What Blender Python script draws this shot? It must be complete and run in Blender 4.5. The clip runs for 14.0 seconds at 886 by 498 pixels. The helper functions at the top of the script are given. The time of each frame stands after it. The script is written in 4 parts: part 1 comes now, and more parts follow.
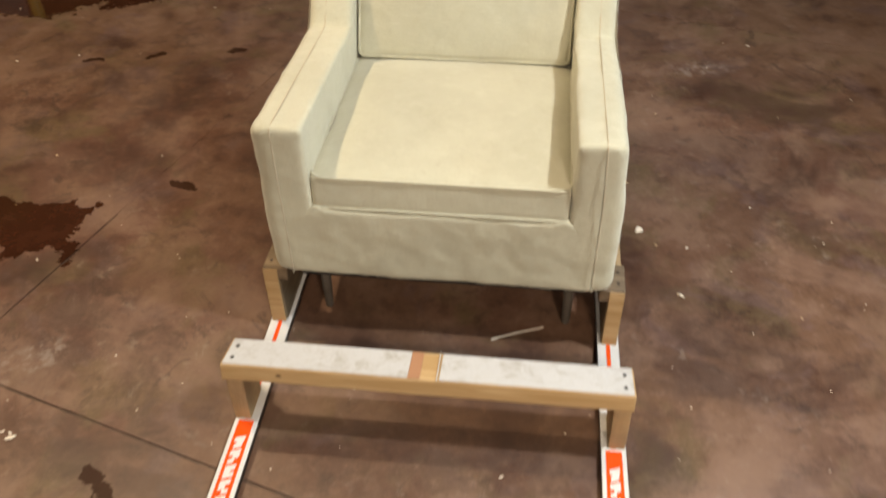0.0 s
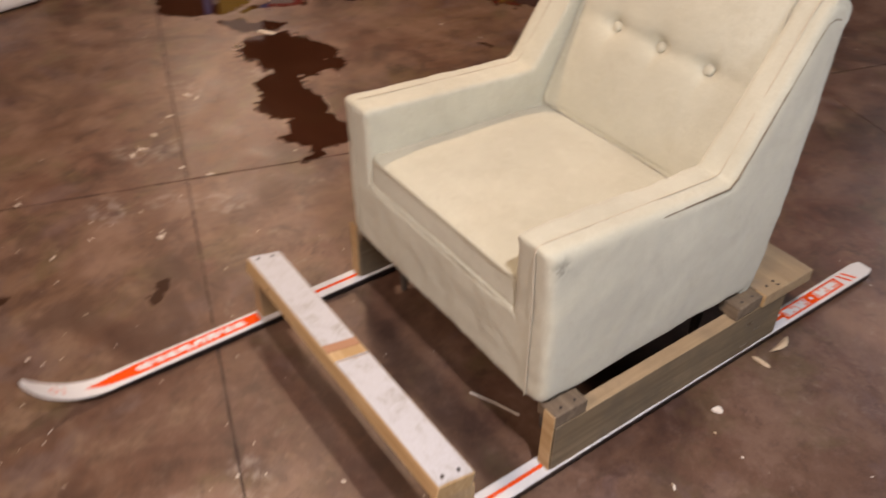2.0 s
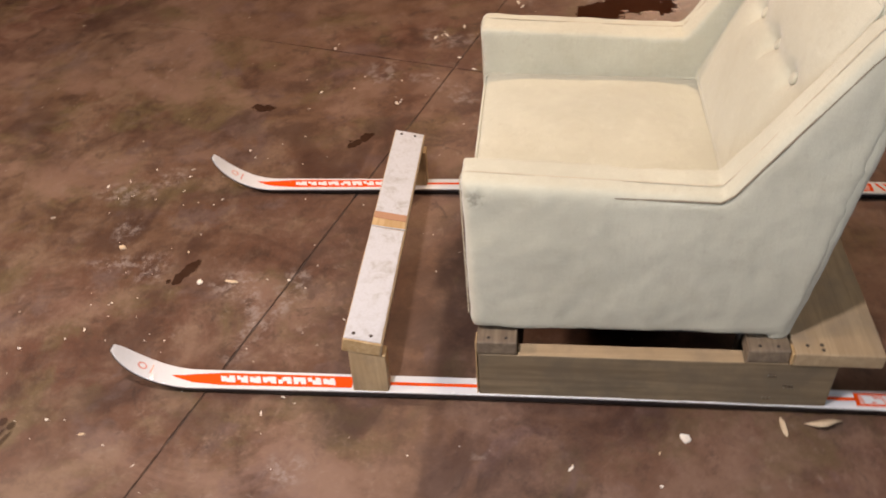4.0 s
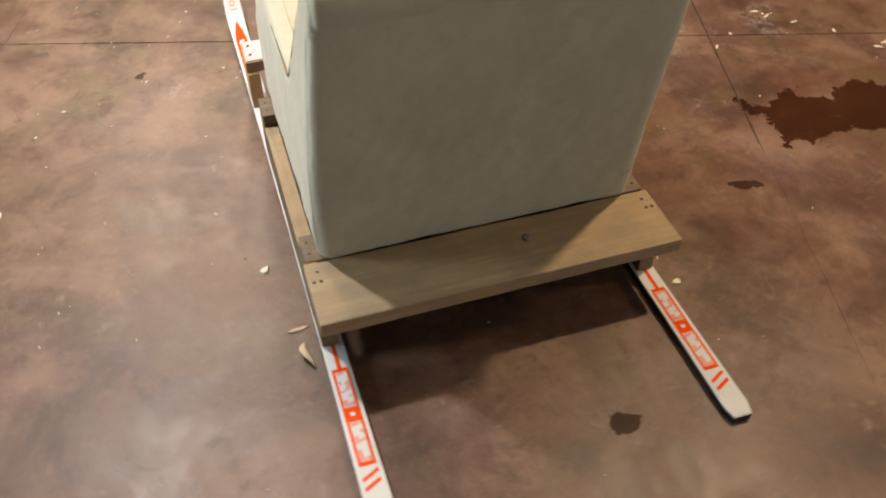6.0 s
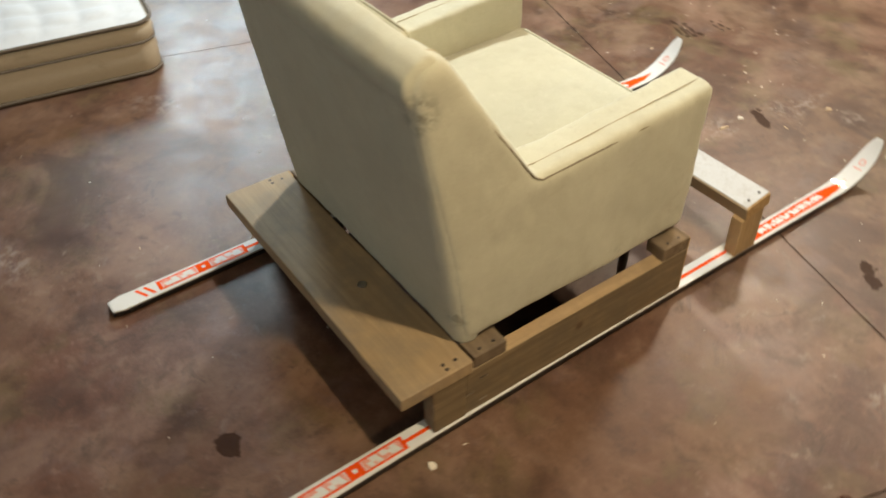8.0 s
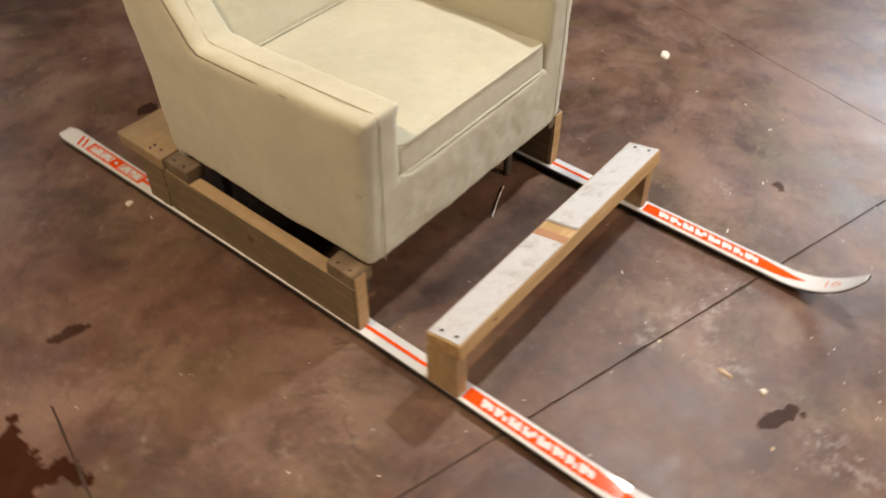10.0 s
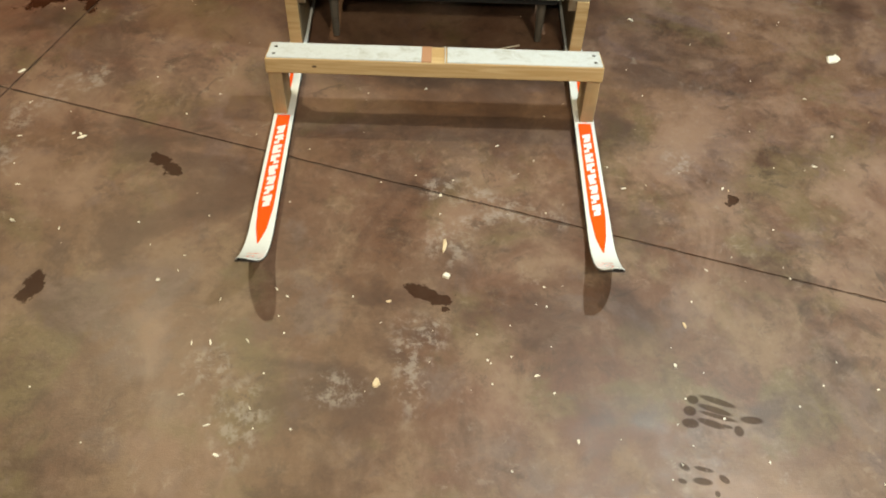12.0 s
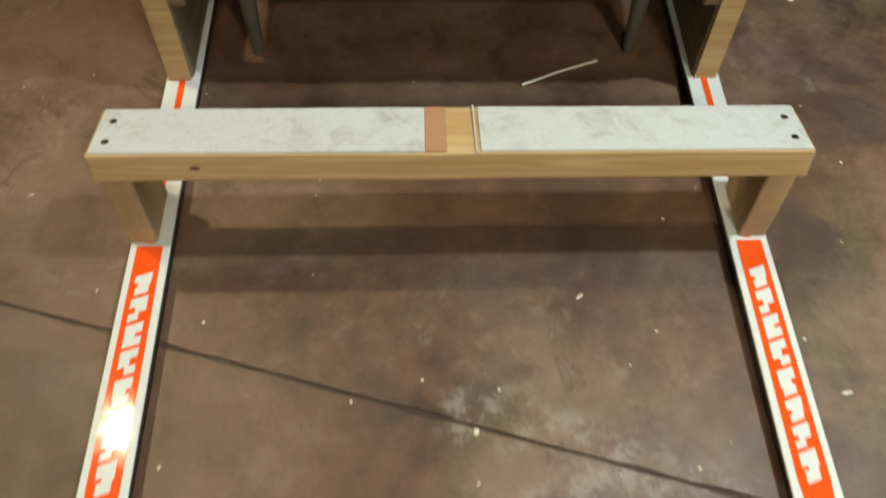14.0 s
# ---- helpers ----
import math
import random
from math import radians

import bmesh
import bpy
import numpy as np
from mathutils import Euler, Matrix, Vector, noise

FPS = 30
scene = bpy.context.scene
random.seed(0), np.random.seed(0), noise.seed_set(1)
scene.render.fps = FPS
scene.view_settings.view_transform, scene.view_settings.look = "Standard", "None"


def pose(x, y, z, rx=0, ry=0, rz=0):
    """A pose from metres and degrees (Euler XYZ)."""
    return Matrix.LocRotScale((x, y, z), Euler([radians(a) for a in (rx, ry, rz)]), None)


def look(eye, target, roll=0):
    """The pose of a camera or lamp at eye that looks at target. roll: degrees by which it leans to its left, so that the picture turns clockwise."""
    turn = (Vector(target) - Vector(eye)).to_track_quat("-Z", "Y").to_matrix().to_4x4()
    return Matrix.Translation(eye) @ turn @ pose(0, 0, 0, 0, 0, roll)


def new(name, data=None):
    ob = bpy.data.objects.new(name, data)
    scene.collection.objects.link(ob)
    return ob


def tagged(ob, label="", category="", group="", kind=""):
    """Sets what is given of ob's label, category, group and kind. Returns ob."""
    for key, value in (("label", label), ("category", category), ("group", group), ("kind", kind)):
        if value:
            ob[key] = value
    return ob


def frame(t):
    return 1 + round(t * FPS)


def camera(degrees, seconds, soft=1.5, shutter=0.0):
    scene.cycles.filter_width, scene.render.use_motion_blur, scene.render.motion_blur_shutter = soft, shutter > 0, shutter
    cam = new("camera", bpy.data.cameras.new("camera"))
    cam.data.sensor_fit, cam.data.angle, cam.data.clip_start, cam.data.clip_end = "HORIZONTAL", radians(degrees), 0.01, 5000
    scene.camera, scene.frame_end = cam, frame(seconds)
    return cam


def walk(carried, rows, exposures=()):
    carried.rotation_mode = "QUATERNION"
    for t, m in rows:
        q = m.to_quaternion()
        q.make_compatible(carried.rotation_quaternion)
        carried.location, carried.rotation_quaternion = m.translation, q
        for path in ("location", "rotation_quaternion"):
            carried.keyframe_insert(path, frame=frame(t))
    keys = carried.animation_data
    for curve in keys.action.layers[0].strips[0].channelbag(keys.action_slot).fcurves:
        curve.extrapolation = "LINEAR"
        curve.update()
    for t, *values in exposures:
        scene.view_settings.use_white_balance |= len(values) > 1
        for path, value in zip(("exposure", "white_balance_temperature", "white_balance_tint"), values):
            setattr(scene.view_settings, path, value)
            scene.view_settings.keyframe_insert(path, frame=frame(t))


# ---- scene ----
cam = camera(55.9, 14.0, 1.8, 0.4)
PATH = [
    (0, (0.151, -1.071, 1.514), (-0.019, 0.421, 0.192), -0.9),
    (0.5, (0.296, -0.777, 1.514), (-0.087, 0.723, 0.248), -2.0),
    (1, (0.48, -0.551, 1.549), (-0.195, 0.883, 0.33), -0.7),
    (1.5, (0.839, -0.504, 1.529), (-0.173, 0.729, 0.322), 2.6),
    (2, (1.185, -0.565, 1.535), (-0.084, 0.365, 0.301), 0.8),
    (2.5, (1.624, -0.38, 1.552), (0.138, 0.098, 0.301), 1.8),
    (3, (1.811, -0.143, 1.582), (0.305, 0.162, 0.303), 1.0),
    (3.2, (1.829, -0.031, 1.583), (0.301, 0.174, 0.31), -1.2),
    (5.3, (1.036, 1.668, 1.536), (0.084, 0.643, 0.107), -0.6),
    (5.5, (0.943, 1.945, 1.555), (0.155, 0.786, 0.128), 0.2),
    (6, (0.526, 2.302, 1.537), (0.08, 0.955, 0.127), 0.0),
    (6.5, (0.083, 2.497, 1.526), (0.011, 1.043, 0.154), -1.3),
    (7, (-0.439, 2.467, 1.528), (-0.041, 1.077, 0.146), -1.9),
    (7.5, (-0.935, 2.153, 1.542), (-0.066, 0.971, 0.182), -2.9),
    (8, (-1.349, 1.712, 1.551), (-0.127, 0.843, 0.227), -0.8),
    (8.5, (-1.504, 1.178, 1.515), (-0.107, 0.665, 0.178), 0.0),
    (9, (-1.621, 0.578, 1.509), (-0.163, 0.51, 0.141), 0.7),
    (9.2, (-1.622, 0.321, 1.576), (-0.198, 0.489, 0.182), 0.4),
    (11.3, (-0.327, -1.599, 1.479), (0.017, -0.2, 0.092), 5.2),
    (11.5, (-0.225, -1.655, 1.49), (-0.028, -0.284, 0.047), 5.1),
    (12, (-0.016, -1.686, 1.496), (0.014, -0.398, -0.033), 2.3),
    (12.5, (0.009, -1.509, 1.397), (0.014, -0.273, -0.176), 1.1),
    (13, (-0.04, -1.127, 1.188), (-0.021, 0.033, -0.441), 1.2),
    (13.5, (-0.056, -0.851, 1.039), (0.002, 0.248, -0.631), 2.6),
    (14, (-0.062, -0.62, 0.945), (0.003, 0.488, -0.719), 1.8),
]
EXPOSURES = [  # seconds, stops, kelvin, tint
    (0.0, -0.13, 7700, 17), (1.0, -0.33, 7500, 31), (1.5, -0.39, 7600, 34), (3.0, -0.22, 7600, 32), (5.5, -0.26, 7800, 29), (6.5, 0.51, 7600, 12),
    (7.0, 0.43, 7350, 11), (7.5, 0.12, 7300, 11), (8.5, 0.0, 7500, 16), (9.2, -0.14, 7500, 23), (11.5, -0.03, 7600, 8), (12.5, 0.06, 7100, -2), (13.0, -0.12, 7200, 0), (13.5, -0.3, 7300, 2), (14.0, -0.34, 7200, 1),
]
walk(cam, [(t, look(eye, target, roll)) for t, eye, target, roll in PATH], EXPOSURES)

# ---- world and lamps ----
world = bpy.data.worlds.new("world")
scene.world = world
world.use_nodes = True
world.node_tree.nodes["Background"].inputs[0].default_value = (0.9, 0.8, 0.7, 1)
world.node_tree.nodes["Background"].inputs[1].default_value = 0.006

WARM, COOL, PLAIN = (1.0, 0.86, 0.62), (0.82, 0.93, 1.0), (1.0, 0.92, 0.80)
LAMPS = [  # x, y, height, watts, width, colour, tilt away from straight down, heading of the tilt
    # unseen lamps set by the shadows of chair, beam and skis
    (1.15, -0.05, 2.45, 60, 0.12, COOL, 0, 0),
    (-1.35, 0.74, 2.62, 46, 0.12, WARM, 0, 0),
    # unseen source of the floor glare, also fills the front
    (0.9, -2.45, 2.7, 90, 0.4, PLAIN, 0, 0),
    # cool side light, stands in for an unseen source past the mattress
    (4.6, -0.3, 2.05, 84, 1.2, (0.60, 0.83, 1.0), 71, -9),
    # fill lights added for the chair's front, left side and rear
    (-0.6, -4.3, 3.5, 100, 0.5, PLAIN, 0, 0),
    (-4.6, 1.6, 2.2, 40, 0.6, WARM, 67, 186),
    (-0.3, 5.0, 1.7, 14, 0.7, (0.80, 0.93, 1.0), 74, 90),
]


def lamp_light(x, y, z, watts, width, colour, tilt, heading):
    data = bpy.data.lights.new("lamp_light", "AREA")
    data.shape, data.size, data.energy, data.color = "DISK", width, watts, colour
    ob = new("lamp_light", data)
    ob.matrix_world = pose(x, y, z, 0, tilt, heading) @ Matrix.Translation((0, 0, -0.02))
    return ob


for lamp in LAMPS:
    lamp_light(*lamp)


# ---- materials ----
class Nodes:
    """Short hand for a node tree."""

    def __init__(self, name):
        self.mat = bpy.data.materials.new(name)
        self.mat.use_nodes = True
        self.tree = self.mat.node_tree
        self.bsdf = self.tree.nodes["Principled BSDF"]

    def add(self, kind, **values):
        n = self.tree.nodes.new(kind)
        for k, v in values.items():
            setattr(n, k, v)
        return n

    def link(self, a, b):
        self.tree.links.new(a, b)

    def value(self, socket, v):
        if hasattr(v, "links"):
            self.link(v, socket)
        else:
            socket.default_value = v

    def position(self):
        return self.add("ShaderNodeNewGeometry").outputs["Position"]

    def local(self):
        return self.add("ShaderNodeTexCoord").outputs["Object"]

    def noise(self, at, scale, detail=4.0, rough=0.6, stretch=None, warp=0.0):
        if stretch:
            m = self.add("ShaderNodeMapping")
            m.inputs["Scale"].default_value = stretch
            self.link(at, m.inputs["Vector"])
            at = m.outputs[0]
        n = self.add("ShaderNodeTexNoise")
        n.inputs["Scale"].default_value, n.inputs["Detail"].default_value, n.inputs["Roughness"].default_value = scale, detail, rough
        n.inputs["Distortion"].default_value = warp
        self.link(at, n.inputs["Vector"])
        return n.outputs[0]

    def ramp(self, fac, lo, hi, a=0.0, b=1.0):
        n = self.add("ShaderNodeMapRange", interpolation_type="SMOOTHSTEP")
        self.link(fac, n.inputs[0])
        for i, v in enumerate((lo, hi, a, b)):
            n.inputs[i + 1].default_value = v
        return n.outputs[0]

    def mix(self, fac, a, b, blend="MIX"):
        n = self.add("ShaderNodeMix", data_type="RGBA", blend_type=blend)
        self.value(n.inputs[0], fac)
        for socket, v in ((n.inputs[6], a), (n.inputs[7], b)):
            self.value(socket, (*v, 1) if isinstance(v, tuple) else v)
        return n.outputs[2]

    def math(self, op, a, b=0.0):
        n = self.add("ShaderNodeMath", operation=op)
        self.value(n.inputs[0], a)
        self.value(n.inputs[1], b)
        return n.outputs[0]

    def bump(self, height, strength, distance=0.01, normal=None):
        n = self.add("ShaderNodeBump")
        n.inputs["Strength"].default_value, n.inputs["Distance"].default_value = strength, distance
        self.link(height, n.inputs["Height"])
        if normal:
            self.link(normal, n.inputs["Normal"])
        return n.outputs[0]

    def finish(self, colour, rough, normal=None, metal=0.0, specular=0.5):
        self.value(self.bsdf.inputs["Base Color"], (*colour, 1) if isinstance(colour, tuple) else colour)
        self.value(self.bsdf.inputs["Roughness"], rough)
        self.bsdf.inputs["Metallic"].default_value = metal
        self.value(self.bsdf.inputs["Specular IOR Level"], specular)
        if normal:
            self.link(normal, self.bsdf.inputs["Normal"])
        return self.mat


def concrete_floor():
    n = Nodes("concrete_floor")
    at = n.position()
    big = n.noise(at, 0.8, 4, 0.55, warp=0.2)
    hue = n.noise(at, 1.9, 5, 0.6, warp=0.3)
    mid = n.noise(at, 5.5, 7, 0.66, warp=0.15)
    fine = n.noise(at, 34, 9, 0.72)
    grit = n.noise(at, 260, 3, 0.6)
    cluster = n.ramp(n.noise(at, 2.6, 4, 0.6, warp=0.2), 0.47, 0.62)
    worn = n.noise(at, 13, 8, 0.74, warp=0.25)
    flaked = n.ramp(n.noise(at, 42, 7, 0.68, warp=0.4), 0.53, 0.66)
    base = n.mix(n.ramp(big, 0.38, 0.62), (0.143, 0.093, 0.062), (0.118, 0.061, 0.043))
    base = n.mix(n.math("MULTIPLY", n.ramp(hue, 0.42, 0.62), 0.7), base, (0.128, 0.083, 0.064))
    base = n.mix(n.math("MULTIPLY", n.ramp(n.noise(at, 3.1, 6, 0.65, warp=0.35), 0.50, 0.62), 0.75), base, (0.128, 0.104, 0.058))
    base = n.mix(n.math("MULTIPLY", n.ramp(n.noise(at, 4.3, 6, 0.65, warp=0.5), 0.53, 0.63), 0.75), base, (0.130, 0.094, 0.088))
    base = n.mix(n.math("MULTIPLY", n.ramp(mid, 0.48, 0.64), 0.8), base, (0.190, 0.132, 0.095))
    base = n.mix(n.math("MULTIPLY", n.ramp(mid, 0.46, 0.33), 0.85), base, (0.070, 0.042, 0.032))
    base = n.mix(n.math("MULTIPLY", n.ramp(fine, 0.50, 0.70), 0.20), base, (0.24, 0.175, 0.135))
    base = n.mix(n.math("MULTIPLY", n.ramp(fine, 0.48, 0.30), 0.40), base, (0.065, 0.042, 0.032))
    base = n.mix(n.math("MULTIPLY", n.math("MULTIPLY", cluster, flaked), 0.30), base, (0.30, 0.235, 0.195))
    base = n.mix(n.math("MULTIPLY", n.ramp(worn, 0.50, 0.70), 0.34), base, (0.235, 0.178, 0.145))
    base = n.mix(n.math("MULTIPLY", n.ramp(worn, 0.49, 0.32), 0.62), base, (0.066, 0.040, 0.031))
    base = n.mix(n.math("MULTIPLY", n.ramp(grit, 0.60, 0.74), 0.25), base, (0.05, 0.034, 0.027))
    # wet patches and dark spots: centre, half axes, turn in degrees
    wobble = n.add("ShaderNodeTexNoise")
    wobble.inputs["Scale"].default_value, wobble.inputs["Detail"].default_value, wobble.inputs["Roughness"].default_value = 6.5, 7, 0.68
    n.link(at, wobble.inputs["Vector"])
    shift = n.add("ShaderNodeVectorMath", operation="MULTIPLY_ADD")
    n.link(wobble.outputs[1], shift.inputs[0])
    shift.inputs[1].default_value = (0.34, 0.34, 0)
    shift.inputs[2].default_value = (-0.17, -0.17, 0)
    bent = n.add("ShaderNodeVectorMath", operation="ADD")
    n.link(at, bent.inputs[0])
    n.link(shift.outputs[0], bent.inputs[1])

    def patches(spots, vector, soft):
        least = None
        for x, y, a, b, turn in spots:
            m = n.add("ShaderNodeMapping", vector_type="TEXTURE")
            m.inputs["Location"].default_value = (x, y, 0)
            m.inputs["Rotation"].default_value = (0, 0, radians(turn))
            m.inputs["Scale"].default_value = (a, b, 50)
            n.link(vector, m.inputs["Vector"])
            d = n.add("ShaderNodeVectorMath", operation="LENGTH")
            n.link(m.outputs[0], d.inputs[0])
            least = d.outputs["Value"] if least is None else n.math("MINIMUM", least, d.outputs["Value"])
        return n.ramp(least, 1 - soft, 1 + soft, 1.0, 0.0)

    sealer = patches(SEALER, bent.outputs[0], 0.5)
    base = n.mix(n.math("MULTIPLY", sealer, 0.5), base, n.mix(1.0, base, (0.92, 1.10, 1.02), "MULTIPLY"))
    smear = n.noise(at, 2.4, 7, 0.62, warp=0.6)
    base = n.mix(n.math("MULTIPLY", n.ramp(smear, 0.50, 0.66), 0.65), base, (0.225, 0.165, 0.128))
    base = n.mix(n.math("MULTIPLY", n.ramp(smear, 0.47, 0.35), 0.6), base, (0.050, 0.029, 0.022))
    base = n.mix(1.0, base, (0.98, 0.812, 0.745), "MULTIPLY")
    # old stains, with shade painted on the floor under the front beam
    old = n.math("MULTIPLY", patches(STAINS_SHADE, bent.outputs[0], 0.55), n.ramp(n.noise(at, 11, 6, 0.68, warp=0.5), 0.34, 0.58))
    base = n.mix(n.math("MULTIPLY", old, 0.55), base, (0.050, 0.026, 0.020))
    grime = n.math("MULTIPLY", n.ramp(n.noise(at, 8.5, 9, 0.78, warp=0.7), 0.47, 0.36), n.ramp(n.noise(at, 1.7, 5, 0.6, warp=0.4), 0.40, 0.56))
    base = n.mix(n.math("MULTIPLY", grime, 0.6), base, (0.046, 0.028, 0.020))
    bare = n.math("MULTIPLY", n.ramp(n.noise(at, 21, 9, 0.80, warp=0.5), 0.55, 0.66), n.ramp(n.noise(at, 2.2, 5, 0.6, warp=0.5), 0.47, 0.60))
    base = n.mix(n.math("MULTIPLY", bare, 0.42), base, (0.27, 0.215, 0.175))
    wet = patches(PUDDLES, bent.outputs[0], 0.03)
    little = n.add("ShaderNodeVectorMath", operation="MULTIPLY_ADD")
    n.link(wobble.outputs[1], little.inputs[0])
    little.inputs[1].default_value, little.inputs[2].default_value = (0.07, 0.07, 0), (-0.053, -0.053, 0)
    near = n.add("ShaderNodeVectorMath", operation="ADD")
    n.link(at, near.inputs[0])
    ragged = n.add("ShaderNodeTexNoise")
    ragged.inputs["Scale"].default_value, ragged.inputs["Detail"].default_value, ragged.inputs["Roughness"].default_value = 26, 4, 0.65
    n.link(at, ragged.inputs["Vector"])
    finer = n.add("ShaderNodeVectorMath", operation="MULTIPLY_ADD")
    n.link(ragged.outputs[1], finer.inputs[0])
    finer.inputs[1].default_value = (0.036, 0.036, 0)
    n.link(little.outputs[0], finer.inputs[2])
    n.link(finer.outputs[0], near.inputs[1])
    spots = patches(SPOTS, near.outputs[0], 0.08)
    base = n.mix(n.math("MULTIPLY", spots, 0.85), base, (0.030, 0.012, 0.006))
    broken, crumbs = patches(WORN, near.outputs[0], 0.45), n.noise(at, 27, 8, 0.75, warp=0.1)
    pale = n.math("MULTIPLY", broken, n.ramp(crumbs, 0.47, 0.60))
    pits = n.math("MULTIPLY", broken, n.ramp(crumbs, 0.42, 0.34))
    base = n.mix(n.math("MULTIPLY", pits, 0.6), base, (0.050, 0.031, 0.024))
    base = n.mix(n.math("MULTIPLY", pale, 0.5), base, (0.31, 0.262, 0.232))
    base = n.mix(wet, base, n.mix(0.62, n.mix(1.0, base, (0.40, 0.25, 0.19), "MULTIPLY"), (0.040, 0.0145, 0.0075)))
    tread = n.math("MULTIPLY", patches(TREAD, at, 0.20), n.ramp(n.noise(at, 60, 4, 0.7), 0.18, 0.42))
    base = n.mix(n.math("MULTIPLY", tread, 0.68), base, (0.032, 0.020, 0.014))
    rough = n.math("ADD", n.ramp(mid, 0.3, 0.7, 0.35, 0.50), n.ramp(fine, 0.3, 0.7, -0.05, 0.07))
    dry = n.math("SUBTRACT", 1.0, wet)
    rough = n.math("ADD", n.math("MULTIPLY", rough, dry), n.math("MULTIPLY", wet, 0.05))
    height = n.math("MULTIPLY", n.math("ADD", n.math("MULTIPLY", fine, 0.7), n.math("MULTIPLY", grit, 0.3)), dry)
    return n.finish(base, rough, n.bump(height, 0.16, 0.008), specular=n.math("MULTIPLY", 0.46, n.math("SUBTRACT", 1.0, n.math("MULTIPLY", n.math("MAXIMUM", spots, tread), 0.75))))


def fabric():
    n = Nodes("cream_upholstery")
    at = n.position()
    blotch = n.noise(at, 2.6, 5, 0.62, warp=0.3)
    fuzz = n.noise(at, 420, 3, 0.7)
    slub = n.noise(at, 210, 4, 0.65, stretch=(1, 1, 0.16))
    weft = n.noise(at, 230, 4, 0.65, stretch=(0.14, 0.14, 1))
    soft = n.noise(at, 19, 5, 0.62)
    base = n.mix(n.ramp(blotch, 0.36, 0.66), (0.545, 0.535, 0.415), (0.468, 0.456, 0.350))
    base = n.mix(n.math("MULTIPLY", n.ramp(fuzz, 0.35, 0.7), 0.28), base, (0.38, 0.365, 0.27))
    base = n.mix(n.math("MULTIPLY", n.ramp(slub, 0.50, 0.72), 0.26), base, (0.40, 0.385, 0.285))
    base = n.mix(n.math("MULTIPLY", n.ramp(weft, 0.50, 0.72), 0.22), base, (0.60, 0.59, 0.48))
    base = n.mix(n.math("MULTIPLY", n.ramp(n.noise(at, 9, 6, 0.75, warp=0.4), 0.48, 0.74), 0.42), base, (0.405, 0.38, 0.275))
    base = n.mix(n.math("MULTIPLY", n.ramp(n.noise(at, 48, 5, 0.7), 0.57, 0.72), 0.34), base, (0.40, 0.355, 0.265))
    # scuffs and soiling: lower rear corner, arm fronts; wing top: a fold's shade painted dark
    spots = None
    for x, y, z, r in ((-0.372, 0.985, 0.285, 0.034), (-0.385, 1.075, 0.815, 0.055), (0.352, 0.31, 0.565, 0.030), (0.365, 1.07, 0.82, 0.035), (-0.390, 0.53, 0.255, 0.016), (-0.395, 0.312, 0.42, 0.022)):
        v = n.add("ShaderNodeVectorMath", operation="DISTANCE")
        n.link(at, v.inputs[0])
        v.inputs[1].default_value = (x, y, z)
        d = n.math("DIVIDE", v.outputs["Value"], r)
        spots = d if spots is None else n.math("MINIMUM", spots, d)
    dirt = n.math("MULTIPLY", n.ramp(spots, 0.3, 1.15, 1.0, 0.0), n.ramp(n.noise(at, 42, 5, 0.72), 0.42, 0.60))
    base = n.mix(n.math("MULTIPLY", dirt, 0.55), base, (0.085, 0.075, 0.055))
    h = n.math("ADD", n.math("MULTIPLY", fuzz, 0.5), n.math("ADD", n.math("MULTIPLY", slub, 0.3), n.math("MULTIPLY", weft, 0.3)))
    n.bsdf.inputs["Sheen Weight"].default_value = 0.3
    n.bsdf.inputs["Sheen Roughness"].default_value = 0.5
    return n.finish(base, 0.94, n.bump(h, 0.55, 0.0025, n.bump(soft, 0.12, 0.012)), specular=0.10)


def timber(name, light, dark, axis, rough=0.62, grey=None):
    """Sawn wood with its grain along one axis (0 to 2) of the world."""
    n = Nodes(name)
    at = n.position()
    ob = n.add("ShaderNodeObjectInfo")
    jump = n.add("ShaderNodeVectorMath", operation="ADD")
    n.link(at, jump.inputs[0])
    scaled = n.add("ShaderNodeVectorMath", operation="SCALE")
    scaled.inputs[0].default_value = (7, 11, 13)
    n.link(ob.outputs["Random"], scaled.inputs["Scale"])
    n.link(scaled.outputs[0], jump.inputs[1])
    at = jump.outputs[0]
    stretch = [1.0, 1.0, 1.0]
    stretch[axis] = 0.06
    grain = n.noise(at, 70, 6, 0.6, stretch=tuple(stretch), warp=0.7)
    broad = n.noise(at, 14, 3, 0.5, stretch=tuple(stretch), warp=1.0)
    stain = n.noise(at, 7, 5, 0.7)
    base = n.mix(n.ramp(grain, 0.35, 0.68), light, dark)
    base = n.mix(n.math("MULTIPLY", n.ramp(broad, 0.4, 0.65), 0.5), base, dark)
    if grey:
        base = n.mix(n.math("MULTIPLY", n.ramp(stain, 0.38, 0.66), 0.7), base, grey)
    knots = n.add("ShaderNodeTexVoronoi")
    knots.inputs["Scale"].default_value = 5.0
    n.link(at, knots.inputs["Vector"])
    base = n.mix(n.math("MULTIPLY", n.ramp(knots.outputs["Distance"], 0.03, 0.09, 1.0, 0.0), 0.7), base, (0.09, 0.05, 0.025))
    return n.finish(base, rough, n.bump(grain, 0.25, 0.002), specular=0.35)


